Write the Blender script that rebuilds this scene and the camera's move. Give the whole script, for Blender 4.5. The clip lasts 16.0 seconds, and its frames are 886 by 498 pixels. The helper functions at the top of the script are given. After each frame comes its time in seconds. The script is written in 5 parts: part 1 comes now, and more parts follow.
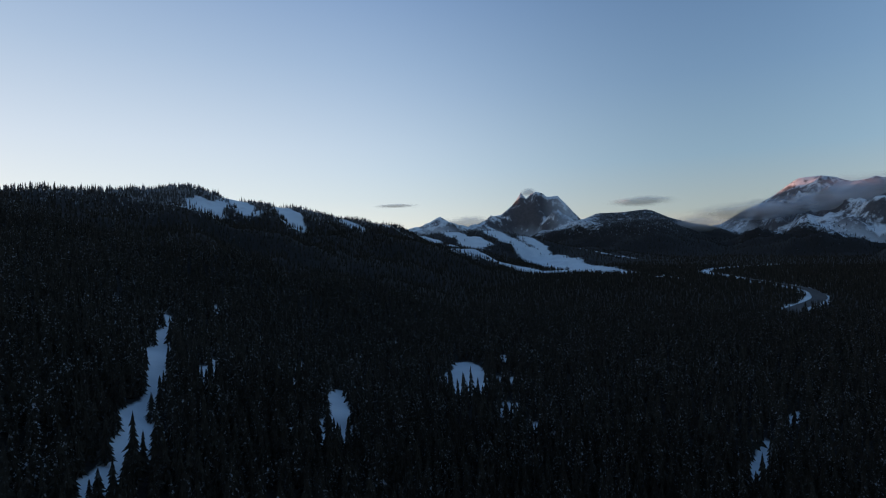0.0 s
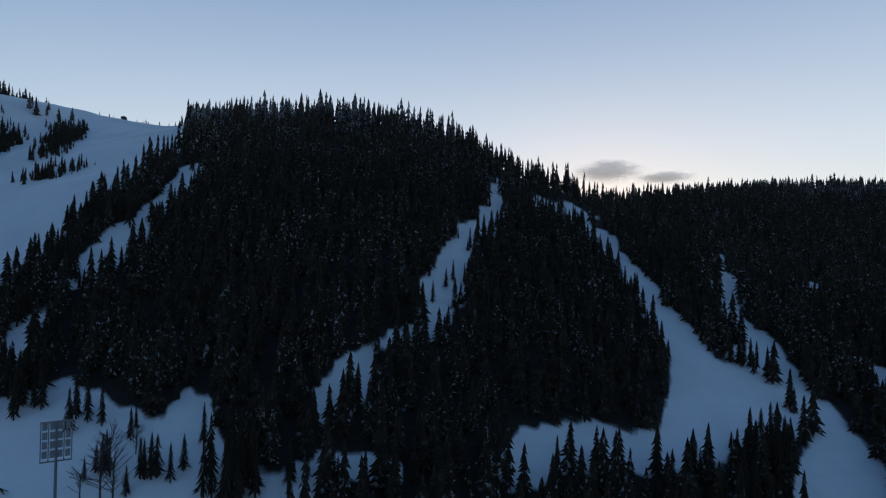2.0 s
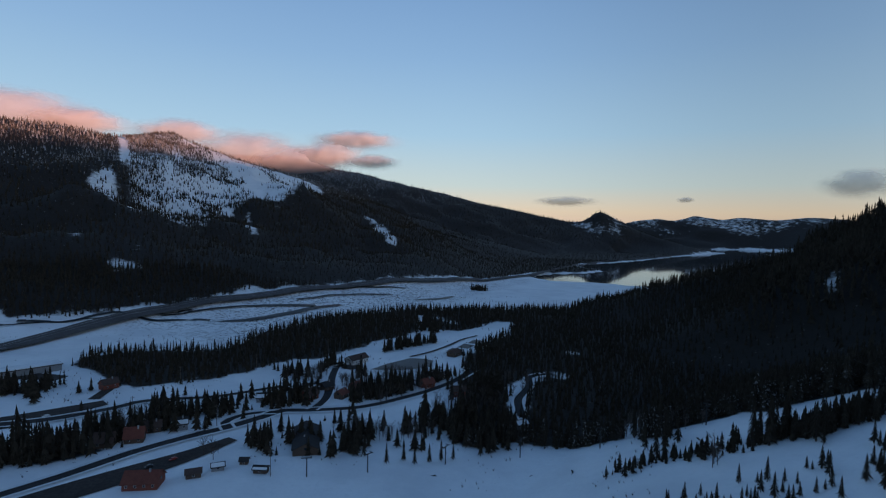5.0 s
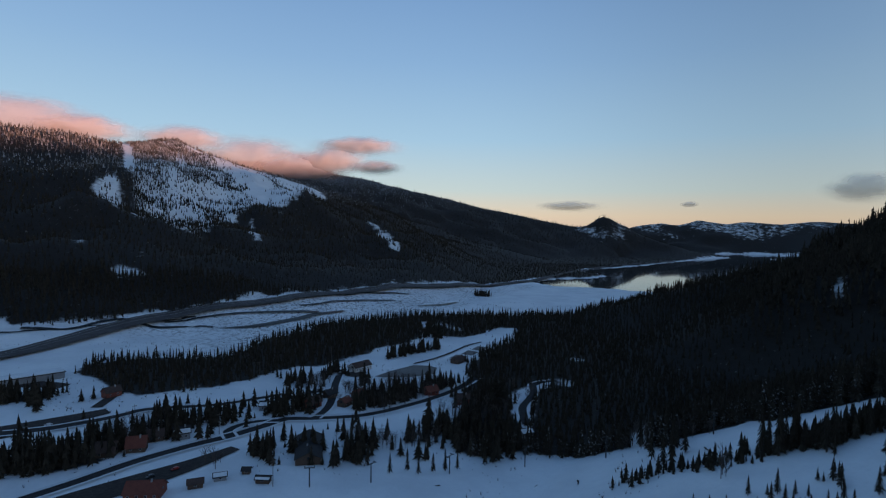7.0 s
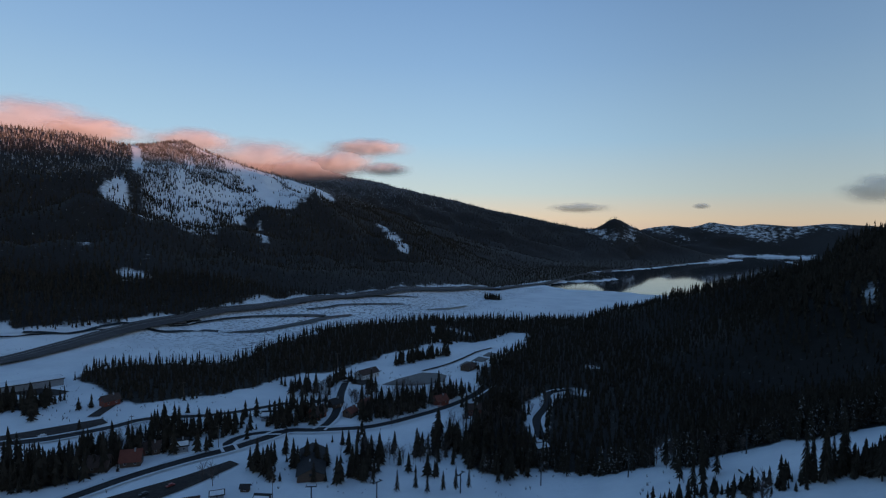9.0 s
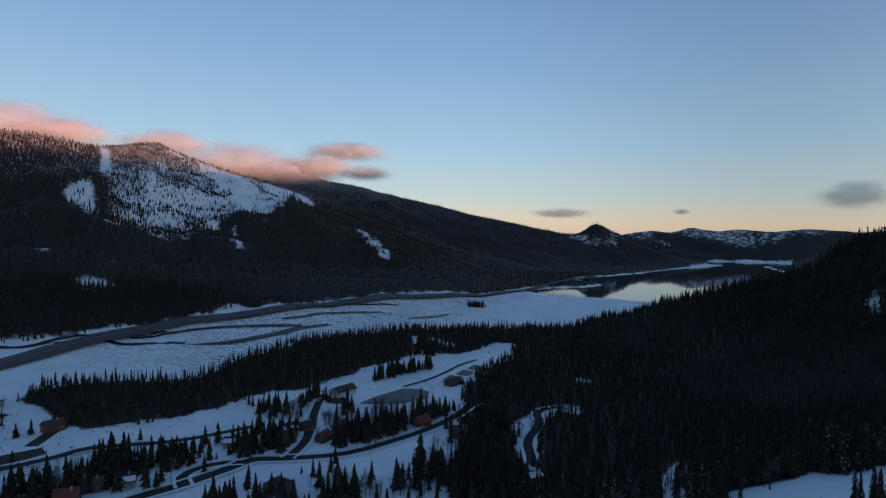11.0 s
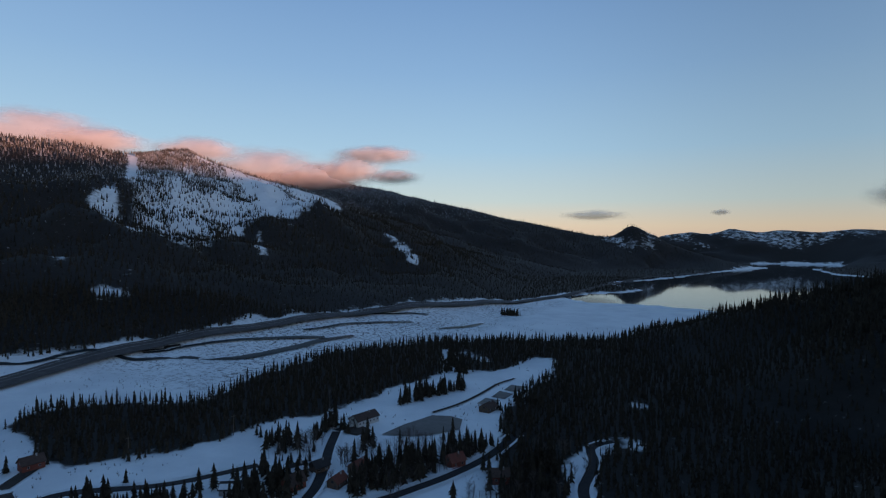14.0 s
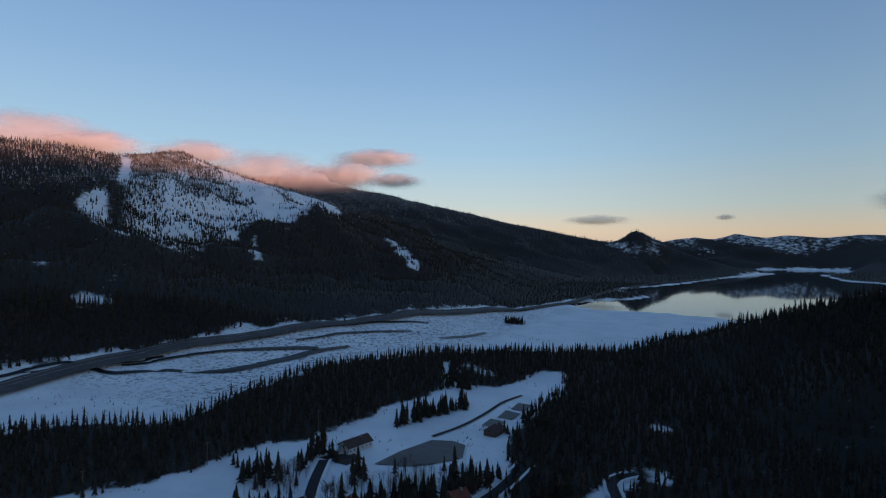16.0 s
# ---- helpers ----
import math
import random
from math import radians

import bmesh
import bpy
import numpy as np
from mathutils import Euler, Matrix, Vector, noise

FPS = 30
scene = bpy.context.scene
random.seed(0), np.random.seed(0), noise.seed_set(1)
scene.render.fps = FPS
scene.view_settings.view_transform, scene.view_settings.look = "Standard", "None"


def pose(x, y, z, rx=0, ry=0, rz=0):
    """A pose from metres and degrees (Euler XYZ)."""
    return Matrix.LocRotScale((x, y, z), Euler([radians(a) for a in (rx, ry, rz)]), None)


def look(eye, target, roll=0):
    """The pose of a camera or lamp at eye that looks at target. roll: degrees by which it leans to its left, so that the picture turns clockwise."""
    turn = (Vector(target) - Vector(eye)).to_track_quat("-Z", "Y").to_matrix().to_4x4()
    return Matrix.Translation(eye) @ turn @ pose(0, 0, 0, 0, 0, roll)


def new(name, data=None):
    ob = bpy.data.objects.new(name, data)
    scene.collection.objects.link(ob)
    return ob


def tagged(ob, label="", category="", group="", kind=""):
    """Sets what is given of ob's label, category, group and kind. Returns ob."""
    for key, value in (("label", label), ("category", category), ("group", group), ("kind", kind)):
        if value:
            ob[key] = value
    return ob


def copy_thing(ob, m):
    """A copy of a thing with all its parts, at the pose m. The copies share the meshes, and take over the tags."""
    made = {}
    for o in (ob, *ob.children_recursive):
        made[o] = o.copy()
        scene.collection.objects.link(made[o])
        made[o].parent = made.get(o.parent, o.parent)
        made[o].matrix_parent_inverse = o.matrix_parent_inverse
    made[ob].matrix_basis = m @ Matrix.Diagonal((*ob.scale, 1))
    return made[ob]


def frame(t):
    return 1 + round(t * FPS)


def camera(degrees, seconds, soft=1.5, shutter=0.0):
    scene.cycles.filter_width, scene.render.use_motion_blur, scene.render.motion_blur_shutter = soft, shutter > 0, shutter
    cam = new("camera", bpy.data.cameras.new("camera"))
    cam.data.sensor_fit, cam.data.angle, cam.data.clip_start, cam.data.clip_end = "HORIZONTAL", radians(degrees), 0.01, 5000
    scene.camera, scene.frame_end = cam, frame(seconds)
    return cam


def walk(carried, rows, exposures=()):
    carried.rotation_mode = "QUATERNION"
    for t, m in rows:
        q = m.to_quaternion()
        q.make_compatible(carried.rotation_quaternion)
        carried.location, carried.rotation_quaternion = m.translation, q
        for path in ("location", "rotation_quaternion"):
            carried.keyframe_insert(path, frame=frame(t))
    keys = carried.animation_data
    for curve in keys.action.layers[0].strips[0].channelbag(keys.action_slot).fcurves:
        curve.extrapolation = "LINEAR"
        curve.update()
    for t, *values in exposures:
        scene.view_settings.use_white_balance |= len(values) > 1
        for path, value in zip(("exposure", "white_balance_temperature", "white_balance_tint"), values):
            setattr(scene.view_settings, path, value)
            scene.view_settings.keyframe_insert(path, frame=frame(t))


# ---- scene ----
cam = camera(77.8, 16.0, soft=1.2)
PATH = [
    (0, (1.96, 1.05, 131.60), (1.445, 11.033, 131.782), -1.50),
    (0.5, (1.22, 0.95, 131.56), (0.541, 10.929, 131.747), -1.50),
    (0.6, (1.10, 0.95, 131.55), (-0.088, 10.881, 131.748), -1.26),
    (0.7, (0.98, 0.95, 131.54), (-0.917, 10.771, 131.749), -1.02),
    (0.8, (0.86, 0.96, 131.53), (-2.201, 10.472, 131.750), -0.78),
    (0.9, (0.74, 0.96, 131.52), (-3.712, 9.906, 131.751), -0.54),
    (1, (0.62, 0.96, 131.51), (-5.068, 9.176, 131.752), -0.30),
    (1.1, (0.53, 1.02, 131.51), (-6.297, 8.317, 131.746), -0.06),
    (1.2, (0.45, 1.08, 131.52), (-7.339, 7.352, 131.739), 0.18),
    (1.3, (0.36, 1.14, 131.53), (-8.151, 6.388, 131.733), 0.42),
    (1.4, (0.27, 1.20, 131.53), (-8.576, 5.860, 131.726), 0.66),
    (1.5, (0.18, 1.27, 131.54), (-8.818, 5.615, 131.720), 0.90),
    (1.6, (0.09, 1.38, 131.55), (-8.949, 5.651, 131.720), 0.94),
    (1.7, (-0.00, 1.49, 131.57), (-9.147, 5.537, 131.719), 0.98),
    (1.8, (-0.10, 1.60, 131.58), (-9.488, 5.038, 131.719), 1.02),
    (1.9, (-0.19, 1.71, 131.59), (-9.886, 4.172, 131.718), 1.06),
    (2, (-0.29, 1.82, 131.60), (-10.196, 3.182, 131.718), 1.10),
    (2.1, (-0.38, 1.97, 131.61), (-10.377, 2.236, 131.681), 1.42),
    (2.2, (-0.47, 2.11, 131.63), (-10.417, 1.070, 131.644), 1.74),
    (2.3, (-0.56, 2.26, 131.64), (-10.285, -0.077, 131.608), 2.06),
    (2.5, (-0.74, 2.56, 131.66), (-9.546, -2.185, 131.534), 2.70),
    (2.65, (-0.91, 2.79, 131.67), (-8.696, -3.476, 131.470), 2.49),
    (2.8, (-1.07, 3.02, 131.69), (-7.585, -4.558, 131.407), 2.28),
    (3, (-1.28, 3.33, 131.71), (-5.879, -5.546, 131.322), 2.00),
    (3.1, (-1.43, 3.43, 131.76), (-4.540, -6.069, 131.355), 1.90),
    (3.2, (-1.59, 3.53, 131.81), (-3.879, -6.196, 131.389), 1.80),
    (3.3, (-1.74, 3.63, 131.86), (-3.494, -6.204, 131.422), 1.70),
    (3.5, (-2.04, 3.83, 131.96), (-3.275, -6.079, 131.489), 1.50),
    (4, (-2.00, 4.19, 132.14), (-2.507, -5.787, 131.681), 1.30),
    (4.5, (-1.94, 4.33, 132.23), (-1.133, -5.624, 131.776), 1.10),
    (4.6, (-1.92, 4.24, 132.28), (-0.484, -5.652, 131.838), 1.09),
    (4.7, (-1.89, 4.14, 132.34), (0.090, -5.654, 131.901), 1.08),
    (4.85, (-1.86, 3.99, 132.43), (0.247, -5.777, 131.995), 1.07),
    (5.4, (-1.72, 3.45, 132.75), (0.434, -6.305, 132.338), 1.03),
    (7, (-1.32, 1.88, 133.68), (0.855, -7.870, 133.338), 0.90),
    (7.5, (-0.79, -0.34, 133.82), (1.511, -10.066, 133.468), 0.80),
    (8, (0.20, -4.15, 133.94), (2.612, -13.849, 133.585), 0.70),
    (8.5, (1.64, -9.28, 134.07), (4.070, -18.978, 133.731), 0.80),
    (9, (3.40, -15.44, 134.17), (5.738, -25.161, 133.861), 0.90),
    (9.5, (5.33, -22.46, 134.20), (7.539, -32.212, 133.921), 1.10),
    (10, (7.43, -30.32, 134.23), (9.422, -40.119, 133.977), 1.00),
    (12.5, (18.42, -75.23, 135.47), (20.590, -84.992, 135.309), 0.50),
    (13, (20.90, -84.68, 135.58), (23.195, -94.413, 135.420), 0.50),
    (13.5, (23.57, -94.41, 135.63), (25.994, -104.114, 135.487), 0.50),
    (14, (26.33, -104.34, 135.66), (28.871, -114.013, 135.512), 0.40),
    (14.5, (29.09, -114.35, 135.66), (31.751, -123.986, 135.520), 0.50),
    (15, (31.75, -124.35, 135.63), (34.515, -133.962, 135.509), 0.50),
    (15.5, (34.25, -134.38, 135.62), (37.122, -143.954, 135.505), 0.50),
    (16, (36.49, -144.41, 135.58), (39.060, -154.072, 135.521), 0.50),
]
walk(cam, [(t, look(eye, target, roll)) for t, eye, target, roll in PATH],
     [(0, -0.05), (1.5, -0.12), (2.1, -0.12), (2.7, 0.14), (3.4, 0.15), (4.5, 0.1), (7, 0.08), (10, 0.08), (16, 0.08)])

# ---- sky and sun ----
SUN_YAW, SUN_UP = radians(66), radians(1.0)
SUN_WAY = Vector((-math.sin(SUN_YAW) * math.cos(SUN_UP), math.cos(SUN_YAW) * math.cos(SUN_UP), math.sin(SUN_UP)))


def ramp(tree, stops):
    node = tree.nodes.new("ShaderNodeValToRGB")
    while len(node.color_ramp.elements) < len(stops):
        node.color_ramp.elements.new(0.5)
    for e, (at, colour) in zip(node.color_ramp.elements, stops):
        e.position, e.color = at, (*colour, 1)
    return node


def srgb(r, g, b):
    return tuple((c / 255 / 12.92) if c < 11 else (((c / 255) + 0.055) / 1.055) ** 2.4 for c in (r, g, b))


def make_world():
    world = bpy.data.worlds.new("dusk_sky")
    scene.world = world
    world.use_nodes = True
    tree = world.node_tree
    tree.nodes.clear()
    n, link = tree.nodes.new, tree.links.new
    coords = n("ShaderNodeTexCoord")
    part_xyz = n("ShaderNodeSeparateXYZ")
    link(coords.outputs["Generated"], part_xyz.inputs[0])
    up = n("ShaderNodeMapRange")
    up.inputs["From Min"].default_value, up.inputs["From Max"].default_value = 0.0, 0.8
    link(part_xyz.outputs["Z"], up.inputs["Value"])
    away = ramp(tree, [(0.0, srgb(212, 188, 170)), (0.035, srgb(214, 200, 180)), (0.09, srgb(182, 200, 205)), (0.2, srgb(152, 188, 216)),
                       (0.36, srgb(128, 166, 206)), (0.55, srgb(104, 142, 190)), (1.0, srgb(58, 95, 142))])
    toward = ramp(tree, [(0.0, srgb(248, 247, 238)), (0.06, srgb(242, 244, 241)), (0.14, srgb(220, 231, 239)), (0.25, srgb(205, 219, 236)),
                         (0.42, srgb(170, 192, 220)), (0.6, srgb(131, 160, 201)), (1.0, srgb(58, 95, 142))])
    link(up.outputs[0], away.inputs[0])
    link(up.outputs[0], toward.inputs[0])
    dot = n("ShaderNodeVectorMath")
    dot.operation = "DOT_PRODUCT"
    dot.inputs[1].default_value = (SUN_WAY.x, SUN_WAY.y, 0)
    link(coords.outputs["Generated"], dot.inputs[0])
    side = n("ShaderNodeMapRange")
    side.interpolation_type = "SMOOTHSTEP"
    side.inputs["From Min"].default_value, side.inputs["From Max"].default_value = -0.1, 0.95
    link(dot.outputs["Value"], side.inputs["Value"])
    mix = n("ShaderNodeMix")
    mix.data_type = "RGBA"
    link(side.outputs[0], mix.inputs["Factor"])
    link(away.outputs[0], mix.inputs["A"])
    link(toward.outputs[0], mix.inputs["B"])
    sky = n("ShaderNodeTexSky")
    sky.sky_type, sky.sun_disc = "NISHITA", False
    sky.sun_elevation, sky.sun_rotation, sky.altitude = SUN_UP, -SUN_YAW, 900
    plain, air, both, out = n("ShaderNodeBackground"), n("ShaderNodeBackground"), n("ShaderNodeAddShader"), n("ShaderNodeOutputWorld")
    link(mix.outputs["Result"], plain.inputs["Color"])
    # the sky is deepest at a right angle to the sun
    square = n("ShaderNodeMath")
    square.operation = "ABSOLUTE"
    link(dot.outputs["Value"], square.inputs[0])
    deep = n("ShaderNodeMapRange")
    deep.interpolation_type = "SMOOTHSTEP"
    for socket, value in zip(("From Min", "From Max", "To Min", "To Max"), (0.0, 0.6, 0.72, 0.97)):
        deep.inputs[socket].default_value = value
    link(square.outputs[0], deep.inputs["Value"])
    link(deep.outputs[0], plain.inputs["Strength"])
    link(sky.outputs[0], air.inputs["Color"])
    air.inputs["Strength"].default_value = 0.045
    link(plain.outputs[0], both.inputs[0])
    link(air.outputs[0], both.inputs[1])
    link(both.outputs[0], out.inputs["Surface"])


make_world()
lamp = bpy.data.lights.new("sun", "SUN")
lamp.energy, lamp.angle, lamp.color = 5.0, radians(0.5), (1.0, 0.42, 0.24)
sun = new("sun", lamp)
sun.matrix_world = look(SUN_WAY * 3000, (0, 0, 0))

# ---- materials ----


class Nodes:
    """A node material under construction."""

    def __init__(self, name, rough=0.9):
        self.material = bpy.data.materials.new(name)
        self.material.use_nodes = True
        self.tree = self.material.node_tree
        self.shader = self.tree.nodes["Principled BSDF"]
        self.shader.inputs["Roughness"].default_value = rough
        self.where = self.tree.nodes.new("ShaderNodeTexCoord").outputs["Object"]

    def put(self, socket, value):
        if isinstance(value, bpy.types.NodeSocket):
            self.tree.links.new(value, socket)
        elif isinstance(value, tuple) and len(value) == 3 and socket.type == "RGBA":
            socket.default_value = (*value, 1)
        else:
            socket.default_value = value

    def noise(self, scale, detail=4.0, rough=0.6, stretch=None):
        at = self.where
        if stretch:
            m = self.tree.nodes.new("ShaderNodeMapping")
            m.inputs["Scale"].default_value = stretch
            self.tree.links.new(at, m.inputs["Vector"])
            at = m.outputs[0]
        node = self.tree.nodes.new("ShaderNodeTexNoise")
        node.inputs["Scale"].default_value, node.inputs["Detail"].default_value, node.inputs["Roughness"].default_value = scale, detail, rough
        self.tree.links.new(at, node.inputs["Vector"])
        return node.outputs["Fac"]

    def step(self, value, low, high, to_low=0.0, to_high=1.0):
        node = self.tree.nodes.new("ShaderNodeMapRange")
        node.interpolation_type = "SMOOTHSTEP"
        for socket, v in zip(("From Min", "From Max", "To Min", "To Max"), (low, high, to_low, to_high)):
            node.inputs[socket].default_value = v
        self.put(node.inputs["Value"], value)
        return node.outputs[0]

    def maths(self, op, a, b=0.0):
        node = self.tree.nodes.new("ShaderNodeMath")
        node.operation = op
        self.put(node.inputs[0], a)
        self.put(node.inputs[1], b)
        return node.outputs[0]

    def mix(self, factor, a, b):
        node = self.tree.nodes.new("ShaderNodeMix")
        node.data_type = "RGBA"
        self.put(node.inputs["Factor"], factor)
        self.put(node.inputs["A"], a)
        self.put(node.inputs["B"], b)
        return node.outputs["Result"]

    def attribute(self, name):
        node = self.tree.nodes.new("ShaderNodeAttribute")
        node.attribute_name = name
        return node.outputs["Fac"]

    def up(self):
        g = self.tree.nodes.new("ShaderNodeNewGeometry")
        xyz = self.tree.nodes.new("ShaderNodeSeparateXYZ")
        self.tree.links.new(g.outputs["Normal"], xyz.inputs[0])
        return xyz.outputs["Z"]

    def height(self):
        g = self.tree.nodes.new("ShaderNodeNewGeometry")
        xyz = self.tree.nodes.new("ShaderNodeSeparateXYZ")
        self.tree.links.new(g.outputs["Position"], xyz.inputs[0])
        return xyz.outputs["Z"]

    def island(self):
        return self.tree.nodes.new("ShaderNodeNewGeometry").outputs["Random Per Island"]

    def each(self):
        return self.tree.nodes.new("ShaderNodeObjectInfo").outputs["Random"]

    def bump(self, value, strength, distance):
        node = self.tree.nodes.new("ShaderNodeBump")
        node.inputs["Strength"].default_value, node.inputs["Distance"].default_value = strength, distance
        self.put(node.inputs["Height"], value)
        self.tree.links.new(node.outputs[0], self.shader.inputs["Normal"])

    def done(self, colour, rough=None):
        self.put(self.shader.inputs["Base Color"], colour)
        if rough is not None:
            self.put(self.shader.inputs["Roughness"], rough)
        return self.material


SNOW, SNOW_OLD = (0.74, 0.78, 0.79), (0.62, 0.66, 0.68)


def ground_material():
    m = Nodes("snow_ground", 0.75)
    m.shader.inputs["Specular IOR Level"].default_value = 0.2
    drift = m.step(m.noise(0.02, 5), 0.35, 0.7)
    snow = m.mix(drift, SNOW, SNOW_OLD)
    snow = m.mix(m.step(m.noise(0.35, 4), 0.45, 0.75, 0, 0.35), snow, SNOW_OLD)
    # brushwood poking through the valley snow
    scrub = m.maths("MULTIPLY", m.attribute("scrub"), m.step(m.noise(0.2, 8, 0.75), 0.505, 0.58))
    snow = m.mix(m.maths("MULTIPLY", scrub, 0.85), snow, (0.07, 0.06, 0.055))
    # rock faces on the peaks
    crag = m.maths("ADD", m.noise(0.006, 10, 0.72), m.maths("MULTIPLY", m.noise(0.03, 8, 0.7, (1, 1, 0.35)), 0.6))
    steep = m.maths("SUBTRACT", crag, m.maths("MULTIPLY", m.up(), 0.45))
    rock = m.maths("MULTIPLY", m.attribute("rock"), m.step(steep, 0.34, 0.5))
    bare = m.mix(m.noise(0.05, 6), (0.05, 0.05, 0.055), (0.13, 0.12, 0.12))
    snow = m.mix(rock, snow, bare)
    # tree shade painted near-black on the woodland floor, thinning out at its edge
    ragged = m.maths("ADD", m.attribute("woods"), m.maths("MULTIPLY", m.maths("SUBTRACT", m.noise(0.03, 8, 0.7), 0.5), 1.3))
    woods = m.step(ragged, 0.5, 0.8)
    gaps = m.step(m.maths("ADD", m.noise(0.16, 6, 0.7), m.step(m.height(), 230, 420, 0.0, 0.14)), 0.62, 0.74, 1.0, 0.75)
    shaded_floor = m.mix(m.noise(0.22, 6), (0.013, 0.011, 0.009), (0.03, 0.026, 0.022))
    colour = m.mix(m.maths("MULTIPLY", woods, gaps), snow, shaded_floor)
    m.bump(m.noise(0.25, 8, 0.6), 0.35, 1.2)
    return m.done(colour)


def needle_material(name, snowy, fleck):
    m = Nodes(name, 0.85)
    m.shader.inputs["Specular IOR Level"].default_value = 0.05
    green = m.mix(m.island(), (0.022, 0.018, 0.013), (0.05, 0.042, 0.031))
    green = m.mix(m.step(m.noise(0.03, 3), 0.4, 0.65, 0, 0.6), green, (0.04, 0.033, 0.025))
    frost = m.step(m.height(), 185, 340, 0.0, 0.32)
    dust = m.step(m.maths("ADD", m.noise(fleck, 3, 0.65), frost), 0.66 - snowy, 0.74 - snowy)
    dust = m.maths("MULTIPLY", dust, m.step(m.noise(0.045, 4, 0.6), 0.44, 0.62, 0.12, 1.0))
    dust = m.maths("MULTIPLY", dust, m.step(m.up(), -0.05, 0.22))
    return m.done(m.mix(m.maths("MULTIPLY", dust, 0.8), green, (0.5, 0.53, 0.57)))


def plain_material(name, a, b, scale, rough=0.85, bump=0.0, metal=0.0):
    m = Nodes(name, rough)
    m.shader.inputs["Metallic"].default_value = metal
    m.shader.inputs["Specular IOR Level"].default_value = 0.5 if rough < 0.7 else 0.2
    pattern = m.noise(scale, 6, 0.65)
    colour = m.mix(m.step(pattern, 0.3, 0.7), a, b)
    colour = m.mix(m.step(m.noise(scale * 0.13, 4), 0.4, 0.75, 0, 0.5), colour, tuple(0.75 * c for c in a))
    if bump:
        m.bump(pattern, bump, 0.05)
    return m.done(colour)


def water_material(name, rough):
    m = Nodes(name, rough)
    m.shader.inputs["IOR"].default_value = 1.33
    m.shader.inputs["Specular IOR Level"].default_value = 0.5 if rough < 0.2 else 0.08
    m.bump(m.noise(0.15, 3), 0.02, 0.2)
    return m.done((0.012, 0.018, 0.022))


def cloud_material(name, tint, thick, grain):
    m = Nodes(name, 1.0)
    m.shader.inputs["Specular IOR Level"].default_value = 0.0
    generated = m.tree.nodes.new("ShaderNodeTexCoord").outputs["Generated"]
    centred = m.tree.nodes.new("ShaderNodeVectorMath")
    centred.operation = "MULTIPLY_ADD"
    centred.inputs[1].default_value, centred.inputs[2].default_value = (2, 0, 2), (-1, 0, -1)
    m.tree.links.new(generated, centred.inputs[0])
    length = m.tree.nodes.new("ShaderNodeVectorMath")
    length.operation = "LENGTH"
    m.tree.links.new(centred.outputs[0], length.inputs[0])
    body = m.maths("ADD", m.maths("SUBTRACT", 1.0, length.outputs["Value"]), m.maths("MULTIPLY", m.maths("SUBTRACT", m.noise(grain, 7, 0.6, (0.7, 0.7, 1.9)), 0.5), 1.7))
    edge = m.maths("MULTIPLY", m.step(length.outputs["Value"], 0.35, 0.98, 1.0, 0.0), m.step(body, -0.05, 0.8, 0.0, thick))
    m.put(m.shader.inputs["Alpha"], edge)
    return m.done(m.mix(m.noise(grain * 2, 4), tint, tuple(0.82 * c for c in tint)))


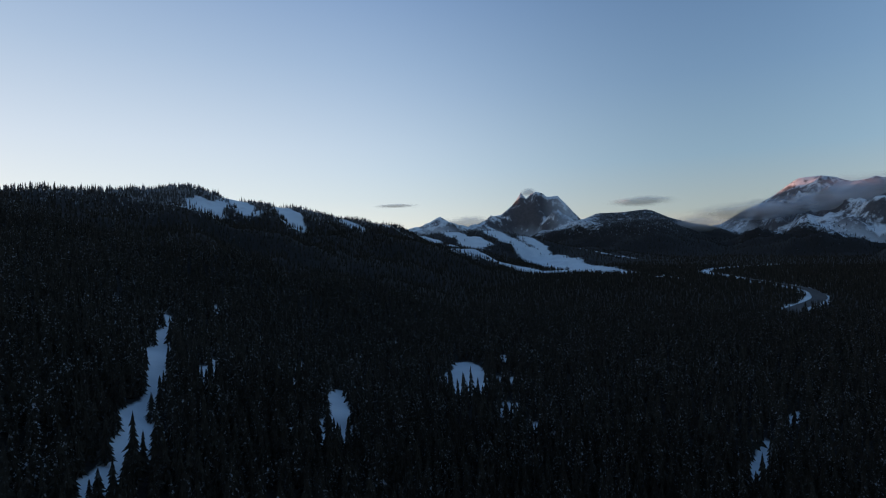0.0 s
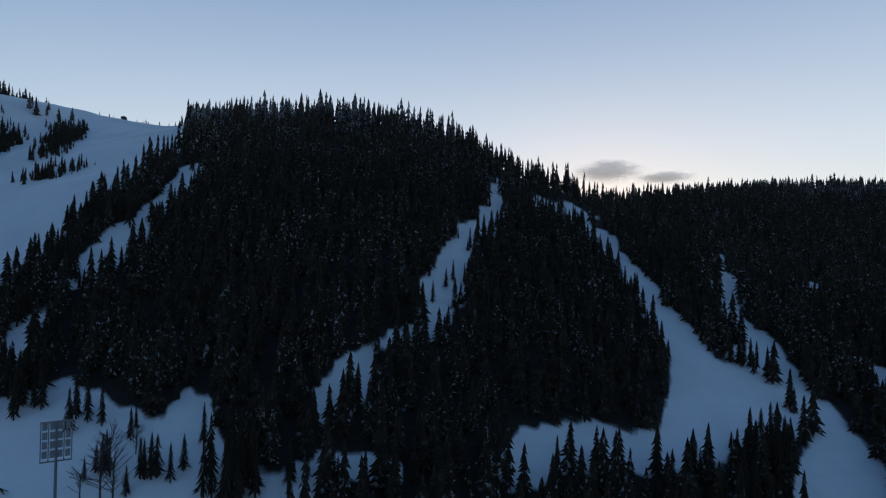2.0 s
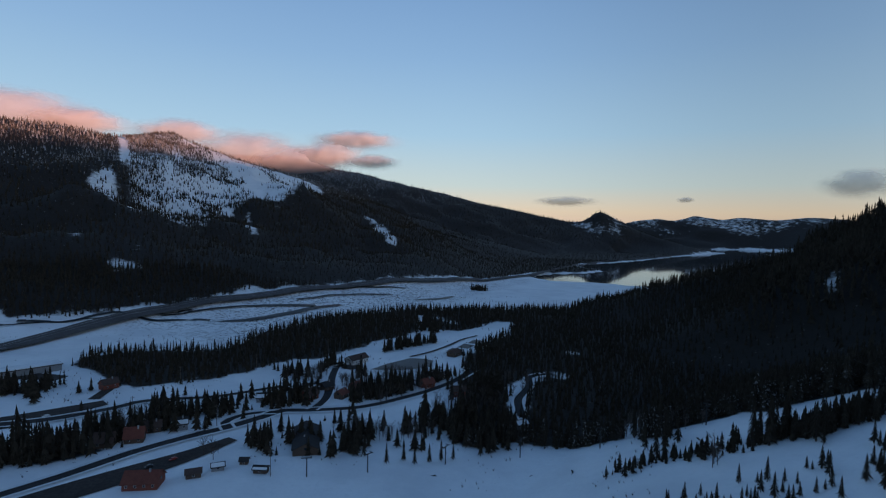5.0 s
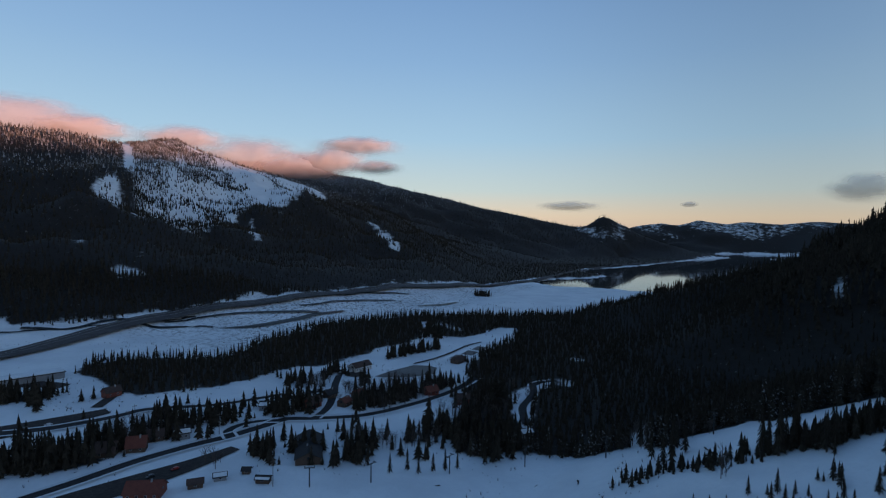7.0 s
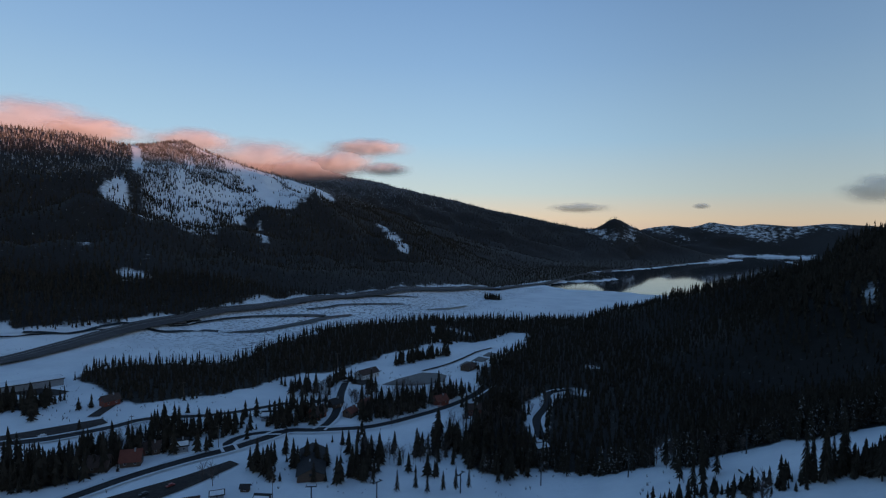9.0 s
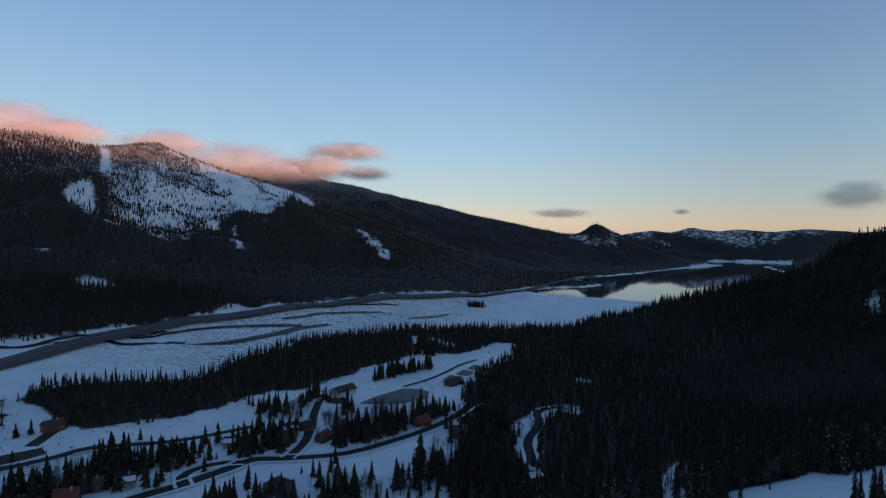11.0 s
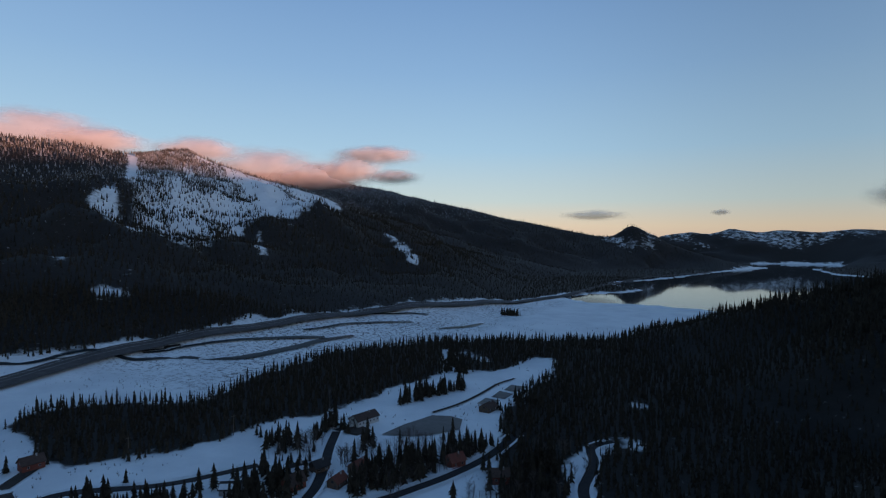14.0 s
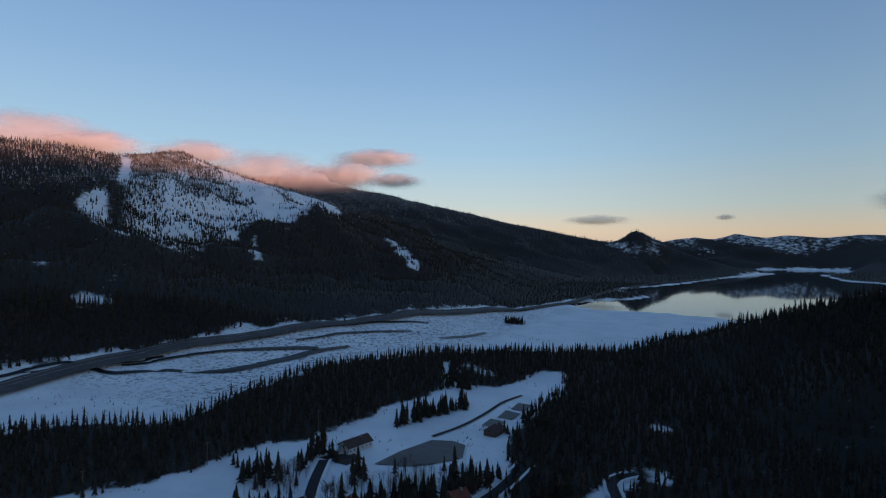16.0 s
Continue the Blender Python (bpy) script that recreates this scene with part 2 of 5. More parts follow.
MAT = {
    "ground": ground_material(),
    "needles": needle_material("conifer_needles", 0.09, 0.8),
    "needles_plain": needle_material("valley_conifer_needles", -0.13, 0.8),
    "needles_far": needle_material("distant_conifer_needles", 0.03, 0.14),
    "needles_young": needle_material("young_conifer_needles", -0.06, 1.6),
    "twigs": plain_material("bare_twigs", (0.07, 0.055, 0.05), (0.12, 0.1, 0.09), 2.0),
    "bark": plain_material("bark", (0.05, 0.04, 0.034), (0.09, 0.07, 0.06), 3.0, 0.95, 0.4),
    "asphalt": plain_material("worn_asphalt", (0.022, 0.022, 0.024), (0.04, 0.039, 0.04), 0.4, 0.9),
    "highway": plain_material("salted_asphalt", (0.06, 0.055, 0.053), (0.1, 0.092, 0.088), 0.15, 0.85),
    "dirt": plain_material("trodden_gravel", (0.03, 0.026, 0.024), (0.06, 0.052, 0.047), 0.5, 0.95),
    "paint": plain_material("worn_road_paint", (0.4, 0.4, 0.38), (0.55, 0.55, 0.52), 1.0),
    "snow": plain_material("packed_snow", SNOW_OLD, SNOW, 0.6, 0.7, 0.4),
    "concrete": plain_material("concrete", (0.25, 0.25, 0.25), (0.34, 0.33, 0.32), 1.0),
    "lake": water_material("lake_water", 0.04),
    "river": water_material("stream_water", 0.3),
    "pond": plain_material("pond_ice", (0.05, 0.047, 0.046), (0.085, 0.08, 0.078), 0.2, 0.6),
    "brown_wall": plain_material("brown_boards", (0.075, 0.05, 0.037), (0.12, 0.083, 0.062), 1.5, 0.8, 0.3),
    "red_wall": plain_material("red_boards", (0.17, 0.05, 0.036), (0.23, 0.08, 0.055), 1.5, 0.8, 0.3),
    "white_wall": plain_material("white_boards", (0.5, 0.5, 0.48), (0.62, 0.61, 0.58), 1.5, 0.8, 0.2),
    "grey_wall": plain_material("grey_boards", (0.2, 0.21, 0.22), (0.28, 0.29, 0.3), 1.5, 0.8, 0.3),
    "brown_roof": plain_material("brown_shingles", (0.06, 0.042, 0.036), (0.1, 0.068, 0.056), 2.5, 0.9, 0.5),
    "red_roof": plain_material("rust_red_roof", (0.13, 0.042, 0.03), (0.18, 0.062, 0.042), 2.5, 0.7, 0.4),
    "dark_roof": plain_material("dark_shingles", (0.028, 0.027, 0.028), (0.05, 0.048, 0.048), 2.5, 0.9, 0.5),
    "glass": plain_material("window_glass", (0.02, 0.024, 0.03), (0.03, 0.035, 0.04), 0.5, 0.08),
    "steel": plain_material("galvanised_steel", (0.2, 0.21, 0.22), (0.3, 0.31, 0.32), 4.0, 0.5, 0.0, 0.8),
    "dark_steel": plain_material("dark_steel", (0.03, 0.03, 0.032), (0.05, 0.05, 0.055), 4.0, 0.6, 0.0, 0.5),
    "wood": plain_material("weathered_wood", (0.1, 0.08, 0.065), (0.16, 0.13, 0.11), 3.0, 0.9, 0.4),
    "dark_log": plain_material("dark_driftwood", (0.03, 0.028, 0.026), (0.06, 0.055, 0.05), 3.0, 0.9, 0.4),
    "car_dark": plain_material("dark_car_paint", (0.03, 0.032, 0.036), (0.05, 0.052, 0.056), 2.0, 0.3),
    "car_white": plain_material("white_car_paint", (0.55, 0.55, 0.55), (0.62, 0.62, 0.62), 2.0, 0.3),
    "car_red": plain_material("red_car_paint", (0.25, 0.03, 0.025), (0.3, 0.04, 0.03), 2.0, 0.3),
    "pink_cloud": cloud_material("sunlit_cloud", (0.47, 0.48, 0.54), 0.82, 0.0045),
    "grey_cloud": cloud_material("shaded_cloud", (0.62, 0.62, 0.66), 0.6, 0.006),
    "mist": cloud_material("mountain_mist", (0.55, 0.57, 0.63), 0.6, 0.004),
}

# ---- the lie of the land ----
def hashed(ix, iy, seed):
    n = (ix * 374761393 + iy * 668265263 + seed * 144269504) & 0x7FFFFFFF
    n = ((n ^ (n >> 13)) * 1274126177) & 0x7FFFFFFF
    return ((n ^ (n >> 16)) & 0xFFFF) / 65535.0


def value_noise(x, y, seed=0):
    ix, iy = np.floor(x).astype(np.int64), np.floor(y).astype(np.int64)
    fx, fy = x - ix, y - iy
    fx, fy = fx * fx * (3 - 2 * fx), fy * fy * (3 - 2 * fy)
    a, b = hashed(ix, iy, seed), hashed(ix + 1, iy, seed)
    c, d = hashed(ix, iy + 1, seed), hashed(ix + 1, iy + 1, seed)
    return (a * (1 - fx) + b * fx) * (1 - fy) + (c * (1 - fx) + d * fx) * fy - 0.5


def fractal(x, y, size, octaves=4, seed=0):
    total, gain = 0.0, 1.0
    for k in range(octaves):
        total = total + gain * value_noise(x / size + 17.3 * k, y / size - 9.1 * k, seed + k)
        size, gain = size * 0.48, gain * 0.5
    return total


def inside(x, y, ring):
    hit = np.zeros(np.shape(x), bool)
    for (ax, ay), (bx, by) in zip(ring, ring[1:] + ring[:1]):
        crosses = (ay > y) != (by > y)
        hit ^= crosses & (x < (bx - ax) * (y - ay) / (by - ay + 1e-9) + ax)
    return hit


def nearest_on(x, y, line):
    """Distance to a polyline, and its own values (height, width, ...) at the nearest place."""
    line = np.array(line, float)
    best = np.full(np.shape(x), 1e9)
    values = np.zeros((line.shape[1] - 2,) + np.shape(x))
    for a, b in zip(line[:-1], line[1:]):
        d = b[:2] - a[:2]
        t = np.clip(((x - a[0]) * d[0] + (y - a[1]) * d[1]) / (d @ d), 0, 1)
        gap = np.hypot(x - a[0] - t * d[0], y - a[1] - t * d[1])
        closer = gap < best
        best = np.where(closer, gap, best)
        for k in range(len(values)):
            values[k] = np.where(closer, a[2 + k] * (1 - t) + b[2 + k] * t, values[k])
    return best, values


def blended_on(x, y, line, reach):
    """As nearest_on, but the values glide from one stretch of the line to the next."""
    best, values = nearest_on(x, y, line)
    total, mixed = 0.0, 0.0
    for pair in zip(line[:-1], line[1:]):
        gap, own = nearest_on(x, y, pair)
        share = np.exp(-np.clip((gap - best) / reach, 0, 60))
        total, mixed = total + share, mixed + share * own
    return best, mixed / total


# crest lines: x, y, height of the crest, distance to its foot
CRESTS = {
    "ski_hill": [(-709, -554, 340, 625), (-810, -344, 311, 1000), (-666, -216, 274, 860), (-474, -75, 240, 510), (-450, -8, 240, 500), (-428, 45, 226, 480),
                 (-409, 133, 188, 430), (-417, 175, 166, 420), (-520, 300, 186, 460), (-700, 566, 226, 600), (-803, 1147, 296, 800), (-824, 1487, 352, 900)],
    "ski_shoulder": [(-709, -554, 343, 480), (-630, -620, 328, 450), (-549, -688, 290, 410), (-429, -734, 217, 270), (-346, -776, 138, 150)],
    "ski_hill_north": [(-824, 1487, 352, 900), (-712, 1599, 326, 750), (-524, 1826, 292, 700), (-419, 2058, 280, 640), (-360, 2272, 250, 620)],
    "ski_village_hill": [(-259, 2688, 252, 620), (105, 2998, 282, 700), (300, 2950, 235, 640), (479, 2860, 180, 600), (676, 2407, 85, 400)],
    "east_mountain": [(1900, 700, 200, 900), (1750, -500, 320, 1050), (1450, -1150, 385, 1120), (1378, -1307, 392, 1150), (1273, -1389, 374, 1120),
                      (1250, -1610, 414, 1120), (994, -2075, 286, 880), (760, -2450, 190, 650)],
    "far_ridge": [(2300, -2300, 470, 1300), (1575, -3013, 522, 1400), (1052, -3338, 400, 1300), (457, -3471, 262, 1000), (0, -3500, 172, 700),
                  (-223, -3493, 160, 520), (-427, -3474, 128, 400), (-640, -3300, 40, 260)],
    "lake_ridge": [(-420, -745, 190, 260), (-346, -776, 128, 240), (-300, -785, 100, 240), (-250, -800, 82, 230), (-200, -803, 66, 215), (-150, -810, 49, 180), (-100, -815, 27, 130), (-50, -800, 9, 80)],
    "butte": [(-90, -3470, 165, 260), (-175, -3485, 216, 330), (-205, -3490, 240, 320), (-245, -3493, 236, 330), (-330, -3495, 180, 320)],
    "south_hills": [(-560, -4700, 185, 520), (-760, -4740, 222, 560), (-900, -4740, 205, 560), (-1060, -4730, 246, 600), (-1230, -4690, 214, 600), (-1400, -4640, 236, 620), (-1600, -4550, 216, 640),
                    (-1800, -4440, 240, 700), (-2000, -4300, 216, 760), (-2300, -3700, 240, 900)],
    "west_shore": [(-2300, -3500, 170, 520), (-1900, -2500, 150, 480), (-1400, -1700, 150, 480), (-900, -1150, 170, 420), (-600, -900, 190, 400)],
    "north_peak": [(60, 4500, 430, 520), (240, 4580, 520, 480), (360, 4600, 610, 430), (425, 4610, 692, 420), (465, 4615, 640, 400), (500, 4612, 662, 400), (560, 4600, 676, 400), (615, 4590, 628, 420), (690, 4570, 640, 440),
                   (790, 4540, 520, 500), (900, 4480, 400, 600)],
    "north_peak_west": [(-420, 4300, 400, 500), (-260, 4350, 452, 420), (-100, 4450, 360, 500), (60, 4500, 420, 520)],
    "north_shoulder": [(900, 4000, 430, 900), (1250, 3900, 448, 900), (1500, 3900, 340, 800)],
    "east_peak": [(1850, 4150, 330, 900), (2170, 4080, 500, 800), (2330, 4020, 655, 800), (2480, 3900, 640, 800), (2620, 3800, 590, 900), (2800, 3500, 560, 1200)],
    "east_crag": [(2000, 3150, 330, 600), (2180, 3100, 400, 520), (2290, 3030, 470, 420), (2360, 2960, 440, 420), (2600, 2700, 420, 800), (2500, 1700, 330, 1100), (1900, 700, 200, 900)],
    # unseen ridge added beyond camera range to keep low sunlight off the valley
    "sun_block_ridge": [(-8585, -3296, 690, 1800), (-6998, 269, 660, 1800), (-6632, 1091, 560, 1800), (-6388, 1640, 478, 1800), (-6062, 2371, 478, 1800),
                   (-5533, 3559, 600, 1800), (-4059, 6870, 680, 1800), (-3295, 8586, 680, 1800)],
}
LAKE = [(77, -1460), (26, -1381), (-31, -1358), (-123, -1339), (-222, -1291), (-330, -1290), (-430, -1400), (-560, -1700), (-720, -2000), (-890, -2250), (-1060, -2500), (-1090, -2720), (-1010, -2830),
        (-1040, -3000), (-1128, -3422), (-1400, -3780), (-1480, -3960), (-1400, -4110), (-1180, -4150), (-1020, -4080), (-950, -3800), (-921, -3400), (-840, -3330), (-624, -2980), (-469, -2687), (-308, -2365), (-187, -2166),
        (-85, -2050), (-60, -1900), (-110, -1860), (-132, -1735), (-73, -1640), (-17, -1600), (30, -1560)]


def lake_gap(x, y):
    """Distance from the lake's shore, negative on the water."""
    gap = nearest_on(x, y, [(px, py, 0) for px, py in LAKE + LAKE[:1]])[0]
    return np.where(inside(x, y, LAKE), -gap, gap)


def floor_height(x, y):
    return 3.0 + np.clip(y + 150, 0, 3200) * 0.034 + 2.0 * fractal(x, y, 120, 3, 5) * np.clip((y + 1400) / 900, 0.15, 1)


def land(x, y):
    """Height of the ground."""
    x, y = np.asarray(x, float), np.asarray(y, float)
    base = floor_height(x, y)
    wx = x + 60 * fractal(x, y, 420, 3, 11)
    wy = y + 60 * fractal(x, y, 420, 3, 23)
    near = np.clip((np.hypot(x, y) - 250) / 900, 0, 1)
    top = base.copy()
    for k, (name, line) in enumerate(CRESTS.items()):
        px, py = x * (1 - near) + wx * near, y * (1 - near) + wy * near
        d, (h, w) = blended_on(px, py, line, 10.0) if name == "ski_hill" else nearest_on(px, py, line)
        u = np.clip((np.sqrt(d * d + 400) - 20) / w, 0, 1)
        rise = h - base
        power = 1.05 if name.startswith("ski") else 1.15
        fall = (1 - u) ** power
        crag = 0.0 if name == "sun_block_ridge" else 0.34 if "peak" in name or "crag" in name else 0.16
        rough = near * crag * np.clip(h, 60, 500) * fractal(x, y, 0.45 * min(max(sum(c[2] for c in line) / len(line), 150), 400), 5, 40 + k) * np.clip(4 * u, 0.22, 1) * np.clip(3 * (1 - u), 0, 1)
        if crag > 0.3:
            rough = rough + near * 0.5 * h * (0.16 - np.abs(fractal(x, y, 330, 5, 140 + k))) * np.clip(5 * u, 0.3, 1) * np.clip(2.5 * (1 - u), 0, 1)
        top = np.maximum(top, base + rise * fall + rough)
    gap = lake_gap(x, y) + 14 * fractal(x, y, 90, 3, 71)
    return np.where(gap < 500, np.minimum(top, np.maximum(-4.0, np.where(gap < 0, -4.0, 0.5 * gap - 1.0))), top)


# ---- open ground: clearings and pistes as x, y, half width ----
RUNS = {
    "north_piste": [(-291, 509, 8), (-185, 318, 7), (-142, 242, 5), (-112, 180, 5), (-108, 150, 4)],
    "north_glade": [(-9, 544, 14), (-7, 500, 19), (-5, 453, 17)],
    "north_gaps": [(-183, 379, 5), (-136, 281, 5)],
    "north_gaps_b": [(-97, 387, 6), (-76, 312, 5), (-63, 269, 5)],
    "north_gaps_c": [(-111, 377, 4), (-96, 332, 4)],
    "north_lane": [(169, 328, 4), (144, 298, 6), (128, 264, 6)],
    "north_gap_d": [(220, 388, 4), (209, 360, 5)],
    "pass_road": [(450, 800, 12), (492, 876, 17), (586, 976, 19), (640, 1050, 17), (700, 1200, 15), (720, 1500, 15), (727, 1783, 20), (852, 1948, 22), (1123, 2099, 22)],
    "pass_lots": [(537, 1700, 14), (586, 1530, 14)],
    "far_run_a": [(-611, 1182, 35), (-650, 1400, 35)],
    "far_run_b": [(-700, 1590, 40), (-622, 1463, 35), (-551, 1345, 27)],
    "far_run_c": [(-600, 1700, 30), (-520, 1560, 30), (-450, 1410, 27)],
    "far_run_d": [(-470, 1900, 30), (-380, 1830, 27), (-330, 1700, 19)],
    "far_run_e": [(-400, 2080, 35), (-285, 1941, 30), (-184, 1934, 24)],
    "far_run_f": [(-250, 2640, 35), (-130, 2450, 32), (-69, 2246, 27)],
    "far_run_g": [(-120, 2800, 40), (45, 2544, 54)],
    "far_run_h": [(105, 2960, 49), (238, 2675, 68), (364, 2617, 88), (420, 2250, 105), (479, 1850, 70)],
    "far_run_i": [(300, 2900, 32), (357, 2756, 35)],
    "far_run_j": [(-60, 1880, 40), (87, 1950, 55), (241, 1960, 75), (400, 2000, 85)],
    "far_run_k": [(560, 2850, 14), (811, 2700, 12)],
    "main_run": [(-353, 126, 2.9), (-316, 131, 4.3), (-286, 132, 6.5), (-253, 122, 4.3), (-222, 123, 6.1), (-198, 121, 9.0), (-173, 118, 11.7), (-153, 111, 15.3), (-139, 86, 8.1), (-136, 65, 7), (-131, 44, 6), (-126, 33, 5)],
    "side_run": [(-339, 232, 3.8), (-267, 189, 6.0), (-220, 161, 3.8), (-184, 145, 6.0), (-161, 136, 6.8), (-143, 134, 9.3), (-129, 128, 8.5)],
    "lower_run": [(-143, 132, 6), (-124, 123, 9), (-103, 103, 10)],
    "knob_run": [(-363, 86, 3.1), (-303, 69, 3), (-267, 60, 4), (-240, 44, 6), (-213, 30, 6), (-191, 24, 6.5), (-173, 14, 6.5), (-163, 9, 4)],
    "knob_gap": [(-353, 111, 6), (-330, 111, 5)],
    "third_lane": [(-277, -462, 5.5), (-299, -467, 7.5), (-340, -448, 7), (-377, -439, 7), (-433, -439, 7.5), (-478, -440, 6.5)],
    "hill_patch": [(-346, -612, 14), (-368, -595, 18), (-370, -545, 15), (-362, -512, 8)],
    "knob_edge_run": [(-335, -98, 6), (-294, -95, 9), (-249, -98, 8), (-229, -94, 10), (-212, -100, 10), (-206, -107, 5)],
    "top_lane": [(-760, -420, 26), (-675, -449, 25), (-600, -475, 14)],
    "tower_clearing": [(-138, -53, 6), (-119, -33, 7), (-110, -22, 6)],
    "base_area": [(-134, -262, 12), (-87, -282, 14), (-40, -275, 20), (10, -290, 26), (60, -285, 28), (110, -290, 38), (170, -260, 48)],
    "woodland_road": [(20, -372, 4), (27, -390, 5), (29, -415, 6), (29, -440, 7), (25, -460, 6), (12, -480, 4.5)],
    "woodland_gap": [(-55, -378, 4), (-48, -335, 5.5), (-35, -290, 6)],
    "south_gap": [(-8, -572, 6), (-16, -570, 6)],
    "south_gap_b": [(-3, -497, 3.5), (-7, -478, 4)],
    "knob_gully": [(-156, 3, 3), (-150, -1, 3.5), (-142, -6, 4.5), (-135, -9, 3)],
    "knob_foot": [(-143, -80, 7), (-152, -76, 5), (-138, -67, 7), (-129, -52, 7)],
    "knob_foot_b": [(-143, -42, 4.5), (-132, -38, 7), (-123, -24, 4.5), (-121, -12, 3), (-118, 3, 2.5)],
    "edge_gap": [(-178, -102, 3.5), (-165, -94, 3)],
    "edge_gap_b": [(-227, 184, 4.5), (-222, 181, 3)],
    "hillside_gap": [(-234, -542, 5), (-222, -540, 3)],
    "hillock": [(159, -649, 6), (178, -720, 8), (190, -770, 6)],
    "hillock_b": [(164, -745, 5), (140, -712, 6)],
    "wood_gap": [(26, -706, 5), (22, -712, 4)],
    "streak": [(544, -1389, 4), (510, -1360, 3), (479, -1335, 5)],
    "glade_d": [(650, -688, 5), (632, -692, 9), (619, -701, 7)],
    "glade_e": [(716, -683, 5), (776, -747, 4)],
    "glade_f": [(682, -738, 5), (661, -750, 6), (698, -795, 4)],
    "glade_g": [(792, -1187, 7), (746, -1181, 6)],
    "glade_h": [(747, -1203, 4), (690, -1120, 4), (635, -1054, 4)],
    "lane_two": [(-618, -396, 11), (-571, -397, 10), (-497, -404, 13), (-438, -356, 10), (-384, -366, 7), (-337, -391, 7.5), (-273, -381, 7.5), (-168, -284, 6), (-121, -258, 5), (-99, -274, 4)],
    "scar": [(608, -1703, 15), (565, -1640, 19), (500, -1500, 17), (445, -1385, 9)],
    "gully": [(1255, -1365, 11), (1130, -1235, 10), (1013, -1108, 7)],
    "glade": [(982, -970, 5), (976, -1002, 6), (998, -1061, 5)],
    "glade_b": [(957, -1007, 8), (890, -935, 6), (822, -867, 3)],
    "glade_c": [(1155, -1143, 7), (1126, -1160, 9)],
}
SLOPE = [(-830, -420), (-850, -300), (-760, -240), (-560, -170), (-408, -128), (-336, -121), (-263, -126), (-197, -125), (-174, -110), (-151, -90), (-146, -76),
         (-138, -58), (-127, -46), (-118, -28), (-114, -12), (-60, 0), (40, 20), (110, -60), (110, -240), (60, -272), (-46, -280), (-89, -280), (-116, -258), (-165, -288),
         (-268, -384), (-337, -398), (-384, -374), (-438, -364), (-497, -416), (-571, -410), (-625, -408), (-700, -425)]
FLANK = [(1255, -1365), (1165, -1297), (908, -1012), (805, -915), (700, -935), (745, -1069), (794, -1170), (786, -1284), (745, -1365), (800, -1640), (877, -1852), (925, -1940), (1027, -1847), (1176, -1687),
         (1265, -1600), (1330, -1480)]
BARE_FLANK = [(1240, -1590), (1176, -1700), (1027, -1860), (935, -1945), (877, -1852), (800, -1600), (760, -1400), (810, -1310), (930, -1440), (1040, -1500)]
# valley floor without woods, and the woods that stand on it
OPEN_FLOOR = [(700, -120), (650, -320), (640, -420), (617, -489), (586, -500), (556, -530), (545, -562), (522, -612), (500, -652), (485, -674), (478, -742), (444, -791), (389, -881), (330, -961), (279, -1062),
              (228, -1189), (165, -1345), (60, -1600), (-180, -1620), (-600, -1400), (-430, -1120), (-330, -960), (-190, -870), (-97, -810), (-60, -600), (-20, -480), (0, -335), (60, -300), (110, -60)]
FLOOR_WOODS = [
    [(417, -396), (371, -378), (341, -353), (315, -360), (283, -366), (271, -386), (256, -422), (251, -449), (236, -464), (223, -477), (217, -505), (197, -542), (186, -588), (173, -623), (160, -645),
     (150, -662), (140, -642), (114, -660), (90, -694), (83, -735), (64, -741), (58, -657), (77, -619), (85, -572), (84, -521), (86, -492), (76, -462), (76, -424), (70, -372), (60, -318), (40, -312), (20, -318),
     (-5, -318), (-100, -300), (-300, -400), (-480, -1080), (-300, -1180), (-180, -1120), (-95, -935), (-37, -890), (30, -868), (131, -845), (224, -812), (260, -755), (314, -712), (328, -670), (330, -605),
     (340, -576), (336, -510), (342, -482), (378, -472), (420, -450), (432, -435)],
    [(140, -1080), (165, -1060), (175, -1090), (150, -1105)],
    [(410, -300), (372, -322), (372, -345), (412, -330)],
    [(300, -215), (252, -240), (246, -262), (300, -250)],
]
GROVES = [
    [(262, -258), (282, -277), (284, -288), (260, -302), (237, -281), (243, -259)],
    [(243, -286), (268, -312), (266, -336), (243, -333), (219, -339), (204, -324), (201, -293), (222, -284)],
    [(197, -335), (209, -357), (201, -383), (178, -389), (166, -365), (178, -341)],
    [(214, -398), (226, -424), (219, -434), (201, -402)],
    [(213, -428), (209, -454), (195, -475), (186, -451), (190, -434)],
    [(143, -360), (159, -401), (142, -420), (104, -444), (88, -461), (84, -430), (114, -400), (127, -370)],
    [(90, -323), (94, -356), (83, -368), (66, -358), (57, -307), (77, -315)],
    [(170, -269), (177, -282), (169, -290), (155, -273)],
    [(150, -282), (150, -291), (137, -298), (130, -288)],
    [(115, -283), (126, -317), (114, -325), (99, -287)],
    [(66, -358), (65, -420), (52, -450), (41, -402), (32, -365), (20, -328), (30, -305), (48, -308)],
    [(269, -246), (275, -251), (260, -256), (245, -251)],
    [(182, -516), (166, -529), (150, -553), (135, -577), (141, -602), (154, -576)],
    [(365, -288), (395, -312), (400, -345), (382, -342), (350, -306)],
    [(278, -219), (304, -240), (294, -251), (270, -266), (247, -247), (253, -228)],
    [(365, -288), (416, -329), (402, -349), (354, -311)],
    [(190, -770), (172, -720), (150, -660), (140, -640), (160, -640), (182, -700)],
    [(96, -540), (86, -575), (78, -610), (84, -560), (88, -520)],
]


